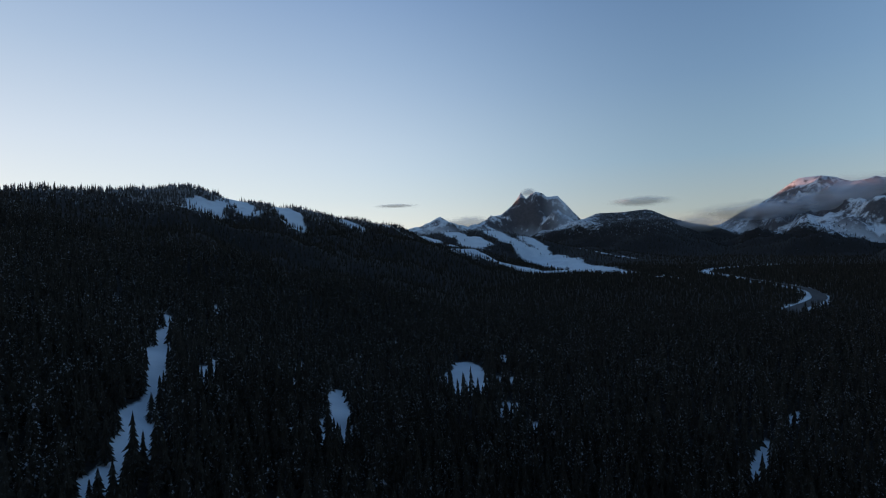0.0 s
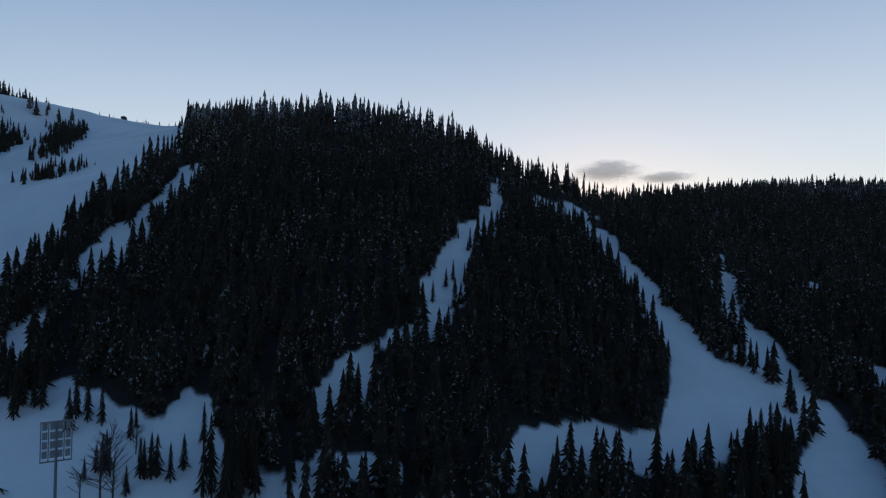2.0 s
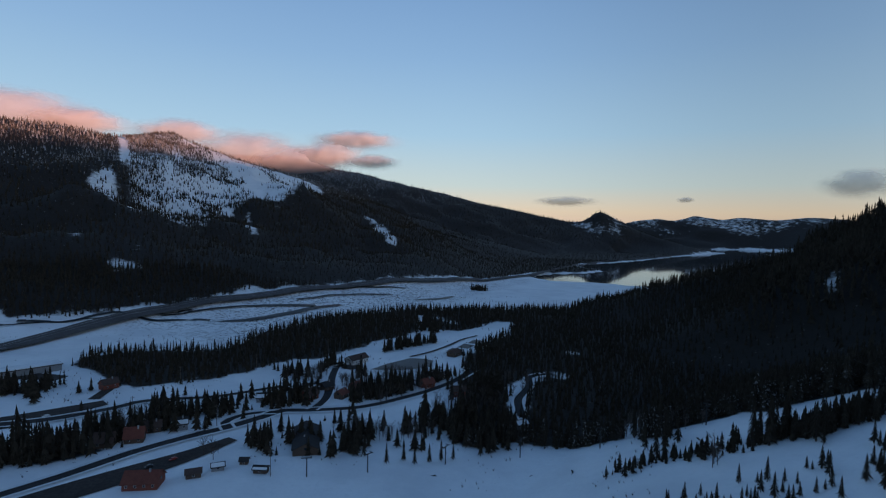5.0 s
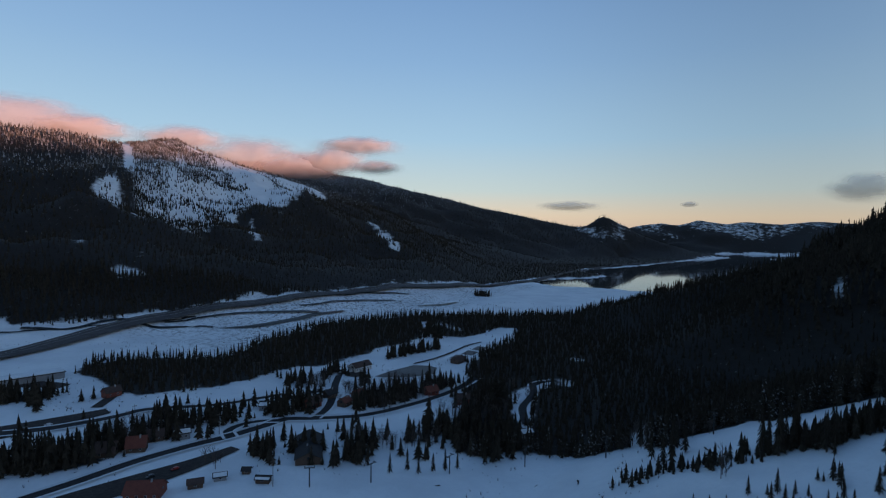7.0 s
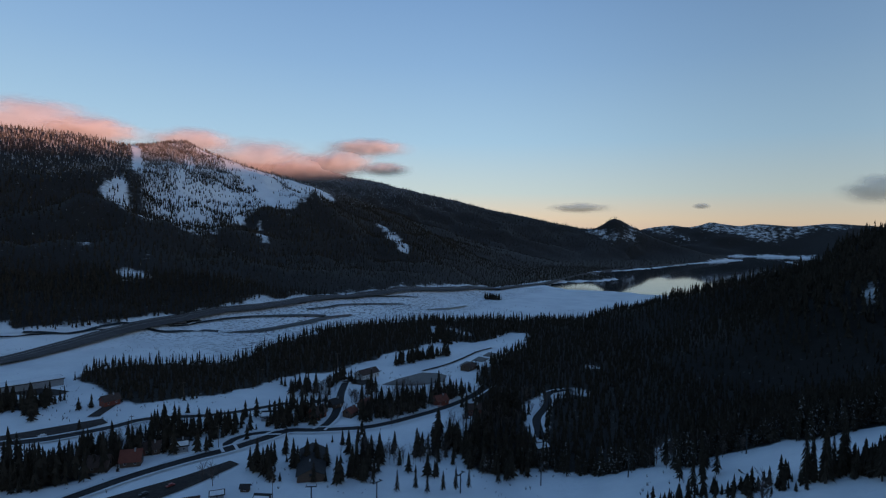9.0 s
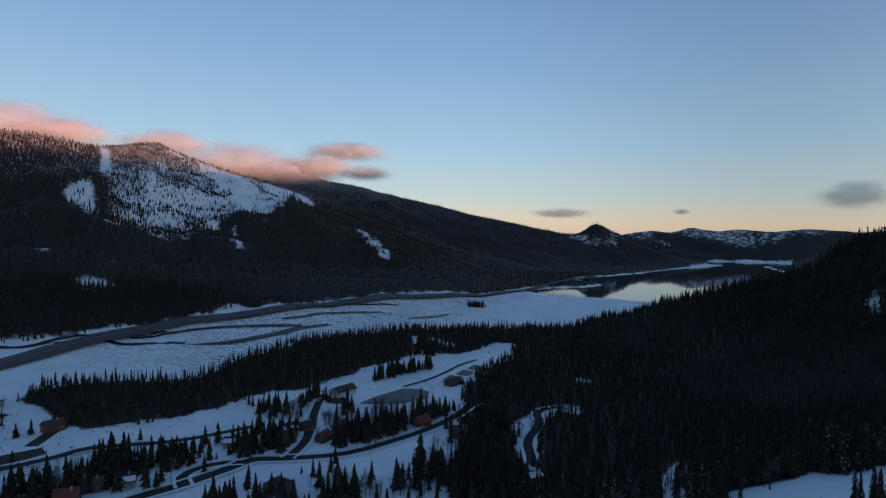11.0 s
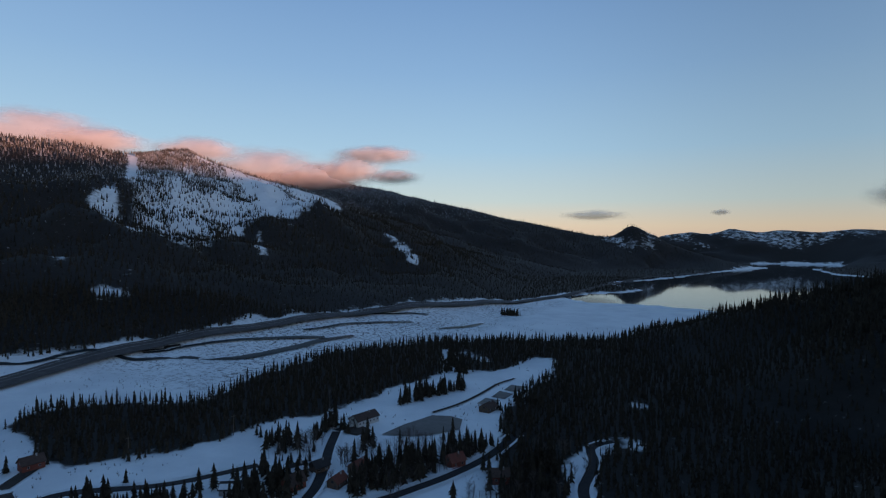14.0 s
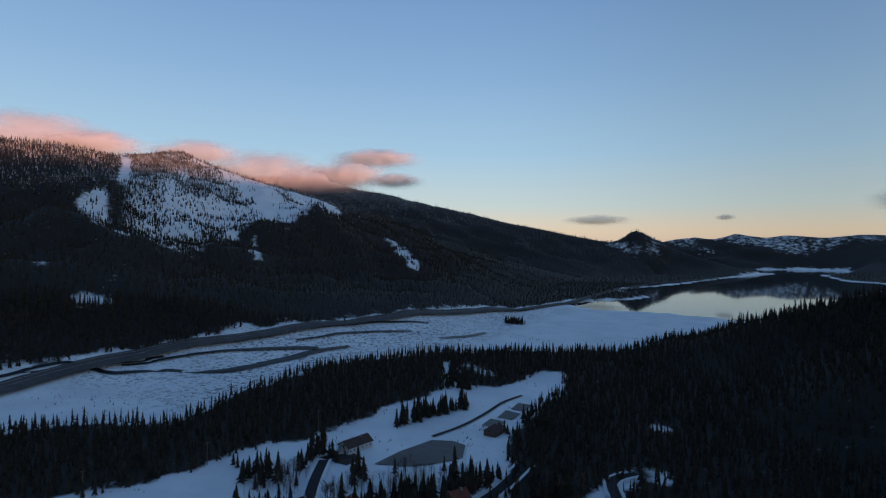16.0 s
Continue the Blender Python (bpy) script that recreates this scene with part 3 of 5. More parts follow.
def woods(x, y):
    """How densely the ground is wooded, 0 to 1."""
    x, y = np.asarray(x, float), np.asarray(y, float)
    wobble = fractal(x, y, 26, 3, 90)
    gx, gy = x + 12 * wobble, y + 12 * fractal(x, y, 26, 3, 97)
    cover = np.ones(np.shape(x))
    cover[inside(gx, gy, OPEN_FLOOR)] = 0.0
    for ring in FLOOR_WOODS:
        cover[inside(gx, gy, ring)] = 1.0
    glades = (y > 120) & (y < 700) & (x > -330) & (x < 60) & (fractal(x, y, 30, 3, 58) > 0.34)
    cover[glades] = 0.0
    cover[lake_gap(x, y) < 12] = 0.0
    frayed = fractal(x, y, 17, 3, 99)
    for name, line in RUNS.items():
        d, (w,) = nearest_on(gx, gy, line)
        if name.startswith(("glade", "scar", "streak")):
            cover = np.where(d < w * (1 + 2.4 * frayed), 0.05, cover)
        else:
            cover = np.where(d < w * (1 + 0.5 * wobble), 0.0, cover)
    cover[inside(gx, gy, SLOPE)] = 0.0
    # the snowy flank of the east mountain, thinly wooded
    speckle = np.clip(0.72 + 0.6 * fractal(x, y, 40, 3, 61) + 0.7 * fractal(0.7 * x + 0.71 * y, 0.14 * (0.7 * y - 0.7 * x), 42, 3, 67) + 0.7 * fractal(x, y, 260, 2, 66) + 0.22 * (x > 1120) * (y > -1560), 0.06, 0.92)
    wide = 4 * fractal(x, y, 150, 3, 64)
    cover = np.where(inside(x + 14 * wide, y + 14 * wide, FLANK), np.minimum(cover, speckle), cover)
    return np.where(inside(x + 10 * wide, y + 10 * wide, BARE_FLANK), np.minimum(cover, np.clip(speckle - 0.5, 0.05, 1)), cover)


def peaks(x, y, z):
    """Where the high ground is bare rock and snow."""
    far = np.clip((y - 3300) / 400, 0, 1) * np.clip(np.abs(x - 1200) / 380 - 0.6, 0.15, 1) * np.clip((z - 250 - 120 * fractal(x, y, 300, 4, 33)) / 120, 0, 1)
    east = np.clip((x - 1700) / 200, 0, 1) * np.clip((y - 2200) / 300, 0, 1) * np.clip((z - 150 - 160 * fractal(x, y, 300, 4, 35)) / 120, 0, 1)
    butte = 0.32 * np.clip(1.6 - np.hypot(x + 215, y + 3440) / 150, 0, 1) * (fractal(x, y, 70, 3, 36) > -0.12)
    # snow patches on the southern hills, their paleness also painting in distance haze
    south = 0.26 * np.clip((-y - 4100) / 200, 0, 1) * np.clip((z - 140 - 260 * fractal(x, y, 210, 4, 37)) / 50, 0, 1)
    return np.clip(np.maximum(np.maximum(far, east), np.maximum(butte, south)), 0, 1)


def mesh_of(name, verts, faces, material, smooth=False):
    """A mesh from arrays of corners and of triangles or quads."""
    mesh = bpy.data.meshes.new(name)
    verts, faces = np.asarray(verts, np.float32), np.asarray(faces, np.int32)
    mesh.vertices.add(len(verts))
    mesh.vertices.foreach_set("co", verts.ravel())
    mesh.loops.add(faces.size)
    mesh.loops.foreach_set("vertex_index", faces.ravel())
    mesh.polygons.add(len(faces))
    mesh.polygons.foreach_set("loop_start", np.arange(len(faces), dtype=np.int32) * faces.shape[1])
    mesh.update(calc_edges=True)
    mesh.polygons.foreach_set("use_smooth", np.full(len(faces), smooth))
    mesh.materials.append(material)
    return mesh


def make_ground():
    rings = np.concatenate([[0.0], np.geomspace(10, 2500, 215), np.linspace(2533, 5000, 75), np.geomspace(5100, 9600, 36)])
    turns = np.linspace(0, 2 * np.pi, 680, endpoint=False)
    r, a = np.meshgrid(rings, turns, indexing="ij")
    x, y = r * np.sin(a), r * np.cos(a)
    z = land(x, y)
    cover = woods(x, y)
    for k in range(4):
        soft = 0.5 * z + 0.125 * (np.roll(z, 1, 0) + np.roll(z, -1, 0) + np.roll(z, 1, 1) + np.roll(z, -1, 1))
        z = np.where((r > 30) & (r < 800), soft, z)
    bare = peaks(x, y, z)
    # this cover also masks the tree shade painted into the ground colour
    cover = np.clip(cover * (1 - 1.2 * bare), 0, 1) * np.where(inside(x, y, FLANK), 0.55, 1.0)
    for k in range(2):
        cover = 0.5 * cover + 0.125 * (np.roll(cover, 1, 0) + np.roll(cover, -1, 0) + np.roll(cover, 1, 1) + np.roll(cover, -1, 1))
    index = np.arange(r.size).reshape(r.shape)
    right = np.roll(index, -1, axis=1)
    quads = np.stack([index[:-1], right[:-1], right[1:], index[1:]], axis=-1).reshape(-1, 4)[:, ::-1]
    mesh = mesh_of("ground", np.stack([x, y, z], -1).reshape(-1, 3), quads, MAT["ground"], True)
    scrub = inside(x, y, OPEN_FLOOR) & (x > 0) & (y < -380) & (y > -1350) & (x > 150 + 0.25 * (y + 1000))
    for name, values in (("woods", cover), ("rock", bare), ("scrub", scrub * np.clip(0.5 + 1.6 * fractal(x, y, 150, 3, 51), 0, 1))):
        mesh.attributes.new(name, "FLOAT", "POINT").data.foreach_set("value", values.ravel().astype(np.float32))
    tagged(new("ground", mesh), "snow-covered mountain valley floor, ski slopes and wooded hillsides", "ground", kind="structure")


make_ground()


def ring_sheet(name, ring, z, material):
    bm = bmesh.new()
    bm.faces.new([bm.verts.new((px, py, z)) for px, py in ring])
    mesh = bpy.data.meshes.new(name)
    bm.to_mesh(mesh)
    bm.free()
    mesh.materials.append(material)
    return new(name, mesh)


lake = ring_sheet("water", [(150, -1240), (150, -1700), (-300, -2700), (-800, -3400), (-900, -4250), (-1620, -4250), (-1620, -3900), (-1200, -2600), (-620, -1500), (-350, -1200)], 0.0, MAT["lake"])
tagged(lake, "calm dark mountain lake reflecting the evening sky", "lake", kind="structure")


def smooth_line(points, step=6.0):
    """A rounded line through the points, at even steps."""
    p = np.array(points, float)
    ext = np.vstack([2 * p[0] - p[1], p, 2 * p[-1] - p[-2]])
    out = []
    for k in range(len(p) - 1):
        a, b, c, d = ext[k:k + 4]
        count = max(2, int(np.hypot(*(c - b)[:2]) / step))
        t = np.linspace(0, 1, count, endpoint=False)[:, None]
        out.append(0.5 * (2 * b + (c - a) * t + (2 * a - 5 * b + 4 * c - d) * t ** 2 + (3 * b - a - 3 * c + d) * t ** 3))
    return np.vstack(out + [p[-1:]])


def ribbon(name, points, material, lift, columns=4, shift=0.0, wide=None, step=6.0, dashes=0):
    """A strip that lies on the land: points are x, y, half width."""
    line = smooth_line(points, step)
    way = np.gradient(line[:, :2], axis=0)
    way /= np.linalg.norm(way, axis=1)[:, None]
    side = np.stack([way[:, 1], -way[:, 0]], -1)
    half = line[:, 2] if wide is None else np.full(len(line), wide)
    across = np.linspace(-1, 1, columns + 1)
    place = line[:, None, :2] + side[:, None] * (across[None, :, None] * half[:, None, None] + shift)
    z = land(place[..., 0], place[..., 1])
    z = 0.5 * z + 0.5 * z.mean(axis=1, keepdims=True) + lift
    verts = np.concatenate([place, z[..., None]], -1).reshape(-1, 3)
    index = np.arange(len(verts)).reshape(len(line), columns + 1)
    quads = np.stack([index[:-1, :-1], index[1:, :-1], index[1:, 1:], index[:-1, 1:]], -1)
    if dashes:
        quads = quads[::dashes]
    return new(name, mesh_of(name, verts, quads.reshape(-1, 4)[:, ::-1], material, True))


HIGHWAY = [(600, -250, 15), (548, -360, 15), (534, -430, 15), (530, -485, 15), (522, -550, 15), (506, -608, 15), (487, -662, 15), (461, -708, 15), (423, -778, 15), (378, -868, 15), (271, -1054, 14), (150, -1330, 13),
           (70, -1500, 12), (-10, -1790, 11), (-150, -2180, 11), (-330, -2500, 11), (-520, -2790, 10)]
tagged(ribbon("road_highway", HIGHWAY, MAT["highway"], 2.6), "wide grey salted highway along the valley floor", "road", kind="structure")
for name, shift in (("trim_lane_line", -7.5), ("trim_lane_line", 7.5)):
    tagged(ribbon(name, HIGHWAY[:11], MAT["paint"], 2.68, 1, shift, 0.25), "worn white painted lane line", "road marking", kind="structure")
tagged(ribbon("trim_barrier", HIGHWAY[:12], MAT["concrete"], 3.3, 1, 0.0, 0.35), "concrete median barrier of the highway", "barrier", kind="structure")
ROADS = [
    [(270, -160, 4), (240, -218, 4), (225, -256, 4), (213, -278, 4), (200, -298, 4), (188, -322, 4), (182, -336, 4), (164, -343, 3.5), (139, -356, 3.5), (125, -370, 3), (114, -385, 3), (100, -406, 3),
     (84, -436, 3), (72, -478, 3)],
    [(336, -265, 4), (313, -283, 4), (293, -311, 4), (284, -327, 4), (251, -344, 3), (233, -359, 3), (211, -386, 3)],
    [(164, -343, 3), (165, -366, 3), (172, -391, 3), (183, -421, 3), (192, -450, 3)],
    [(197, -296, 3), (206, -306, 3), (204, -318, 3), (196, -327, 3), (184, -332, 3)],
    [(22, -370, 3), (27, -403, 3), (24, -424, 3), (21, -446, 3), (23, -466, 3), (17, -477, 2.5), (8, -484, 2.5)],
    [(700, -380, 5), (600, -470, 5), (530, -560, 4), (480, -640, 4)],
]
for points in ROADS:
    tagged(ribbon("road_village", points, MAT["asphalt"], 0.5, 2), "narrow ploughed village road between snow banks", "road", kind="structure")
    for way in (-1, 1):
        tagged(ribbon("trim_snow_bank", points, MAT["snow"], 1.0, 2, way * (points[0][2] + 1.0), 0.9), "ploughed snow bank beside the road", "snow bank", kind="structure")
tagged(ribbon("road_pass", RUNS["pass_road"][:6], MAT["highway"], 1.2, 3, 0.0, 12), "highway curving up to the mountain pass", "road", kind="structure")
for points in ([(360, -240, 13), (328, -284, 12), (308, -318, 6)], [(238, -180, 10), (220, -213, 10), (205, -238, 9), (195, -258, 7), (186, -284, 4)], [(447, -348, 9), (416, -358, 9), (390, -361, 6)], [(322, -322, 4), (333, -350, 4)], [(192, -462, 10), (172, -452, 7)]):
    tagged(ribbon("pavement_lot", points, MAT["dirt"], 0.35, 4), "dark bare car park between snow fields", "car park", kind="structure")
tagged(ribbon("road_track", [(140, -509, 1.6), (126, -537, 1.6), (115, -570, 1.6), (106, -607, 1.6), (93, -634, 1.6)], MAT["dirt"], 0.6, 1), "narrow dark track along the snow field", "track", kind="structure")
STREAMS = [
    [(590, -490, 3.8), (552, -518, 3.8), (544, -548, 3.8), (531, -572, 3.8), (505, -578, 3.8), (488, -582, 4.8), (462, -612, 5.7), (406, -630, 7.6), (390, -648, 10.4), (379, -680, 9.4), (366, -715, 7.6), (354, -750, 5.7), (330, -790, 3.8)],
    [(495, -600, 2.9), (477, -629, 3.3), (459, -659, 3.3), (429, -697, 4.3), (390, -731, 5.2), (372, -748, 5.7), (358, -760, 4.8)],
    [(392, -765, 2.9), (377, -790, 3.3), (353, -841, 3.8), (312, -886, 3.3), (285, -910, 2.4)],
    [(380, -870, 2.4), (358, -893, 3.3), (305, -944, 3.3), (276, -965, 2.9)],
    [(240, -895, 2.9), (226, -911, 4.8), (205, -929, 5.7), (187, -967, 3.8)],
]
for points in STREAMS:
    tagged(ribbon("water_stream", points, MAT["river"], 1.3, 2), "dark open stream winding through the snow", "stream", kind="structure")
for ring in ([(160, -452), (152, -475), (138, -501), (124, -503), (114, -498), (111, -476), (127, -461), (141, -454)], [(97, -590), (93, -610), (80, -606), (85, -587)], [(104, -565), (100, -586), (87, -580), (92, -562)],
             [(112, -542), (108, -560), (95, -556), (100, -540)]):
    z = float(np.max(land(np.array([p[0] for p in ring]), np.array([p[1] for p in ring])))) + 0.4
    tagged(ring_sheet("water_pond", ring, z, MAT["pond"]), "grey frozen pond with snowy banks", "pond", kind="structure")


# ---- woods ----
def conifer(tiers, points, seed, droop=0.45, taper=0.22, lean=0.0):
    """Corners and triangles of a conifer one metre tall: ragged skirts of boughs on a spindle."""
    rng = np.random.default_rng(seed)
    verts, faces = [], []
    for k in range(tiers):
        f = k / tiers
        top = 0.12 + 0.88 * (k + 1.55) / (tiers + 0.55)
        foot = 0.05 + 0.88 * f
        reach = taper * (1 - f) ** 0.85 * rng.uniform(0.8, 1.15) + 0.012
        start = len(verts)
        verts.append((rng.normal(0, 0.004), rng.normal(0, 0.004), min(top, 1.0)))
        spin = rng.uniform(0, 6.28)
        for j in range(points * 2):
            a = spin + np.pi * j / points + rng.normal(0, 0.12)
            out = reach * (rng.uniform(0.8, 1.3) if j % 2 == 0 else rng.uniform(0.28, 0.5))
            z = foot + (rng.uniform(-0.03, 0.02) if j % 2 == 0 else droop * (top - foot) * 0.5)
            verts.append((out * np.cos(a), out * np.sin(a), max(z, 0.01)))
        n = points * 2
        for j in range(n):
            faces.append((start, start + 1 + j, start + 1 + (j + 1) % n))
    # trunk
    start = len(verts)
    for j in range(3):
        verts.append((0.018 * np.cos(2.1 * j), 0.018 * np.sin(2.1 * j), -0.03))
    verts.append((0, 0, 0.5))
    faces += [(start + j, start + (j + 1) % 3, start + 3) for j in range(3)]
    return np.array(verts), np.array(faces)


def plant(name, kinds, x, y, z, height, material, seed, label):
    """One stand of woods: every tree a copy of one of the kinds, turned, scaled and joined."""
    rng = np.random.default_rng(seed)
    pick = rng.integers(0, len(kinds), len(x))
    all_v, all_f, base = [], [], 0
    for k, (v, f) in enumerate(kinds):
        at = np.nonzero(pick == k)[0]
        if not len(at):
            continue
        a, h = rng.uniform(0, 6.28, len(at)), height[at]
        w = h * rng.uniform(0.8, 1.2, len(at))
        c, s = np.cos(a) * w, np.sin(a) * w
        px = x[at][:, None] + c[:, None] * v[:, 0] - s[:, None] * v[:, 1]
        py = y[at][:, None] + s[:, None] * v[:, 0] + c[:, None] * v[:, 1]
        pz = z[at][:, None] + h[:, None] * v[:, 2]
        all_v.append(np.stack([px, py, pz], -1).reshape(-1, 3))
        all_f.append((f[None] + (base + np.arange(len(at)) * len(v))[:, None, None]).reshape(-1, 3))
        base += len(at) * len(v)
    ob = new(name, mesh_of(name, np.vstack(all_v), np.vstack(all_f), material))
    return tagged(ob, label, "forest", kind="stuff")


def tree_height(x, y, z):
    """Typical height of the trees: low second growth on the ski hill, tall in the valley and on the crests."""
    hill = np.clip(1 - np.hypot(x + 190, y - 10) / 300, 0, 1)
    south = np.clip((-y - 220) / 150, 0, 1)
    return (17.0 - 5.5 * np.clip(1.8 * hill, 0, 1) + np.clip((z - 130) / 90, 0, 1) * 1.5 * (1 - south) - 7.6 * south * np.clip(1.6 - z / 60, 0.25, 1)) * np.where(np.hypot(x, y) > 950, 0.66, 1.0) * np.where(inside(x, y, FLANK), 0.85, 1.0)


def stand(near, far, gap, seed, keep=None):
    """Places for trees between two distances from the middle of the map."""
    rng = np.random.default_rng(seed)
    n = int(2 * far / gap)
    gx, gy = np.meshgrid(np.arange(n), np.arange(n))
    x = -far + gap * (gx.ravel() + rng.uniform(0, 1, n * n))
    y = -far + gap * (gy.ravel() + rng.uniform(0, 1, n * n))
    r = np.hypot(x, y)
    turn = np.degrees(np.arctan2(-x, y)) % 360
    ok = (r > near) & (r < far) & ((turn < 238) | (turn > 318) | (rng.uniform(0, 1, len(x)) < 0.25))
    if keep is not None:
        ok &= keep(x, y)
    x, y = x[ok], y[ok]
    cover = woods(x, y)
    bare = peaks(x, y, land(x, y))
    ok = rng.uniform(0, 1, len(x)) < cover ** 1.5 * (1 - bare)
    x, y = x[ok], y[ok]
    z = land(x, y)
    h = tree_height(x, y, z) * np.clip(rng.normal(1.0, 0.24, len(x)), 0.45, 1.6)
    return x, y, z - 0.3, h


KINDS_NEAR = [conifer(10, 6, s, taper=0.15 + 0.016 * (s % 4)) for s in range(9)]
KINDS_FULL = [conifer(9, 5, 60 + s, taper=0.185 + 0.015 * (s % 4)) for s in range(6)]
KINDS_MID = [conifer(5, 3, 20 + s, taper=0.145 + 0.016 * (s % 3)) for s in range(7)]
KINDS_FAR = [conifer(2, 3, 40 + s, taper=0.15) for s in range(5)]
KINDS_FARTHEST = [(np.array([(0.16, 0, 0.02), (0, 0.16, 0.06), (-0.16, 0, 0.0), (0, -0.16, 0.05), (0.01, 0.0, 1.0)]), np.array([(0, 1, 4), (1, 2, 4), (2, 3, 4), (3, 0, 4)]))]
plant("forest", KINDS_NEAR, *stand(60, 330, 4.7, 1), MAT["needles"], 1, "dense dark conifer forest dusted with snow on the ski hill")
plant("forest", KINDS_MID, *stand(330, 950, 6.8, 2, lambda x, y: y > -160), MAT["needles"], 2, "dense dark conifer forest dusted with snow")
plant("forest", KINDS_MID, *stand(330, 950, 5.7, 6, lambda x, y: y <= -160), MAT["needles_plain"], 6, "dense black conifer forest on the valley floor and lower slopes")
plant("forest", KINDS_FAR, *stand(950, 1300, 9.0, 3), MAT["needles_far"], 3, "distant dark conifer forest on the mountainsides")
plant("forest", KINDS_FARTHEST, *stand(1300, 2300, 9.2, 4), MAT["needles_far"], 4, "far dark conifer forest below the snowy flank")
plant("forest", KINDS_FARTHEST, *stand(1000, 2300, 4.8, 7, lambda x, y: inside(x, y, FLANK)), MAT["needles_far"], 7, "thin dark conifers scattered over the snowy mountain flank")
plant("forest", KINDS_FARTHEST, *stand(2300, 3900, 17.0, 5), MAT["needles_far"], 5, "far dark conifer forest below the ridges")


def islet(seed):
    """Places for the clump of trees that stands alone on the snowy flats."""
    rng = np.random.default_rng(seed)
    x, y = rng.normal(158, 9, 70), rng.normal(-1085, 7, 70)
    return x, y, land(x, y) - 0.3, rng.uniform(8, 15, 70)


plant("conifer_clump", KINDS_MID, *islet(41), MAT["needles_plain"], 41, "lone clump of dark conifers on the snowy flats")


def rows_of(line, gap, wide, low, high, seed):
    """Places for a hedge-like row of young trees along a line."""
    rng = np.random.default_rng(seed)
    p = smooth_line([(px, py, 0) for px, py in line], gap)
    k = rng.integers(0, len(p), int(len(p) * wide / gap))
    x, y = p[k, 0] + rng.normal(0, wide / 3, len(k)), p[k, 1] + rng.normal(0, wide / 3, len(k))
    return x, y, land(x, y) - 0.2, rng.uniform(low, high, len(k)) * rng.choice([0.7, 1.0, 1.25], len(k))


ROW_A = [(-92, -234), (-108, -230), (-148, -249), (-206, -280), (-270, -322), (-324, -345), (-382, -347), (-414, -322)]
ROW_B = [(-297, -454), (-334, -440), (-385, -430), (-433, -421), (-472, -407), (-530, -402)]
ROW_LOW = [(-31, -248), (-46, -251), (-64, -240), (-80, -236), (-92, -234)]
STRIPS = [[(-666, -338), (-600, -300), (-486, -256)], [(-623, -392), (-590, -347), (-540, -330), (-498, -313)], [(-530, -398), (-480, -360), (-430, -320)], [(-436, -240), (-416, -206)]]
plant("young_conifers", KINDS_FULL, *rows_of(ROW_A, 1.7, 12.0, 5.0, 9.5, 11), MAT["needles_young"], 11, "row of dark young conifers between two pistes")
plant("young_conifers", KINDS_FULL, *rows_of(ROW_LOW, 2.2, 11.0, 3.6, 7.5, 13), MAT["needles_young"], 13, "thin row of dark young conifers at the foot of the ski slope")
plant("young_conifers", KINDS_MID, *rows_of(ROW_B, 2.6, 14.0, 6.0, 10.0, 12), MAT["needles_young"], 12, "belt of dark conifers between two ski lanes")
for k, line in enumerate(STRIPS):
    plant("young_conifers", KINDS_MID, *rows_of(line, 3.2, 20.0, 6.0, 11.0, 31 + k), MAT["needles_young"], 31 + k, "strip of dark conifers near the top of the ski slope")


VILLAGE = [(300, -235), (275, -300), (230, -350), (215, -400), (200, -450), (150, -440), (100, -470), (70, -430), (50, -320), (100, -270), (160, -268), (190, -300), (215, -262), (250, -235)]


def groves(seed):
    """Loose groups of conifers between the houses, clear of the roads."""
    rng = np.random.default_rng(seed)
    gx, gy = np.meshgrid(np.arange(-70, 420, 3.7), np.arange(-790, -185, 3.7))
    x, y = gx.ravel() + rng.uniform(-2, 2, gx.size), gy.ravel() + rng.uniform(-2, 2, gx.size)
    ok = np.zeros(len(x), bool)
    for ring in GROVES:
        ok |= inside(x + 13 * fractal(x, y, 15, 3, 93), y + 13 * fractal(x, y, 15, 3, 94), ring)
    ok &= (rng.uniform(0, 1, len(x)) < 0.75) & (fractal(x, y, 16, 3, 95) < 0.22)
    loose = inside(x, y, VILLAGE) & (fractal(x, y, 34, 3, 98) > -0.05)
    ok |= loose & (rng.uniform(0, 1, len(x)) < 0.085)
    for points in ROADS:
        ok &= nearest_on(x, y, points)[0] > 5.5
    x, y = x[ok], y[ok]
    return x, y, land(x, y) - 0.2, 11.0 * np.clip(rng.normal(1, 0.34, len(x)), 0.4, 1.7)


plant("conifer_groves", KINDS_FULL, *groves(8), MAT["needles_plain"], 8, "loose groves of dark conifers round the village houses")


def shrub(seed):
    """Corners and triangles of a leafless bush one metre tall: a fan of thin stems."""
    rng = np.random.default_rng(seed)
    verts, faces = [], []
    for k in range(9):
        a, out, up = rng.uniform(0, 6.28), rng.uniform(0.15, 0.6), rng.uniform(0.5, 1.0)
        n = len(verts)
        verts += [(0.05 * np.cos(a + 1.6), 0.05 * np.sin(a + 1.6), -0.1), (-0.05 * np.cos(a + 1.6), -0.05 * np.sin(a + 1.6), -0.1), (out * np.cos(a), out * np.sin(a), up)]
        faces.append((n, n + 1, n + 2))
    return np.array(verts), np.array(faces)


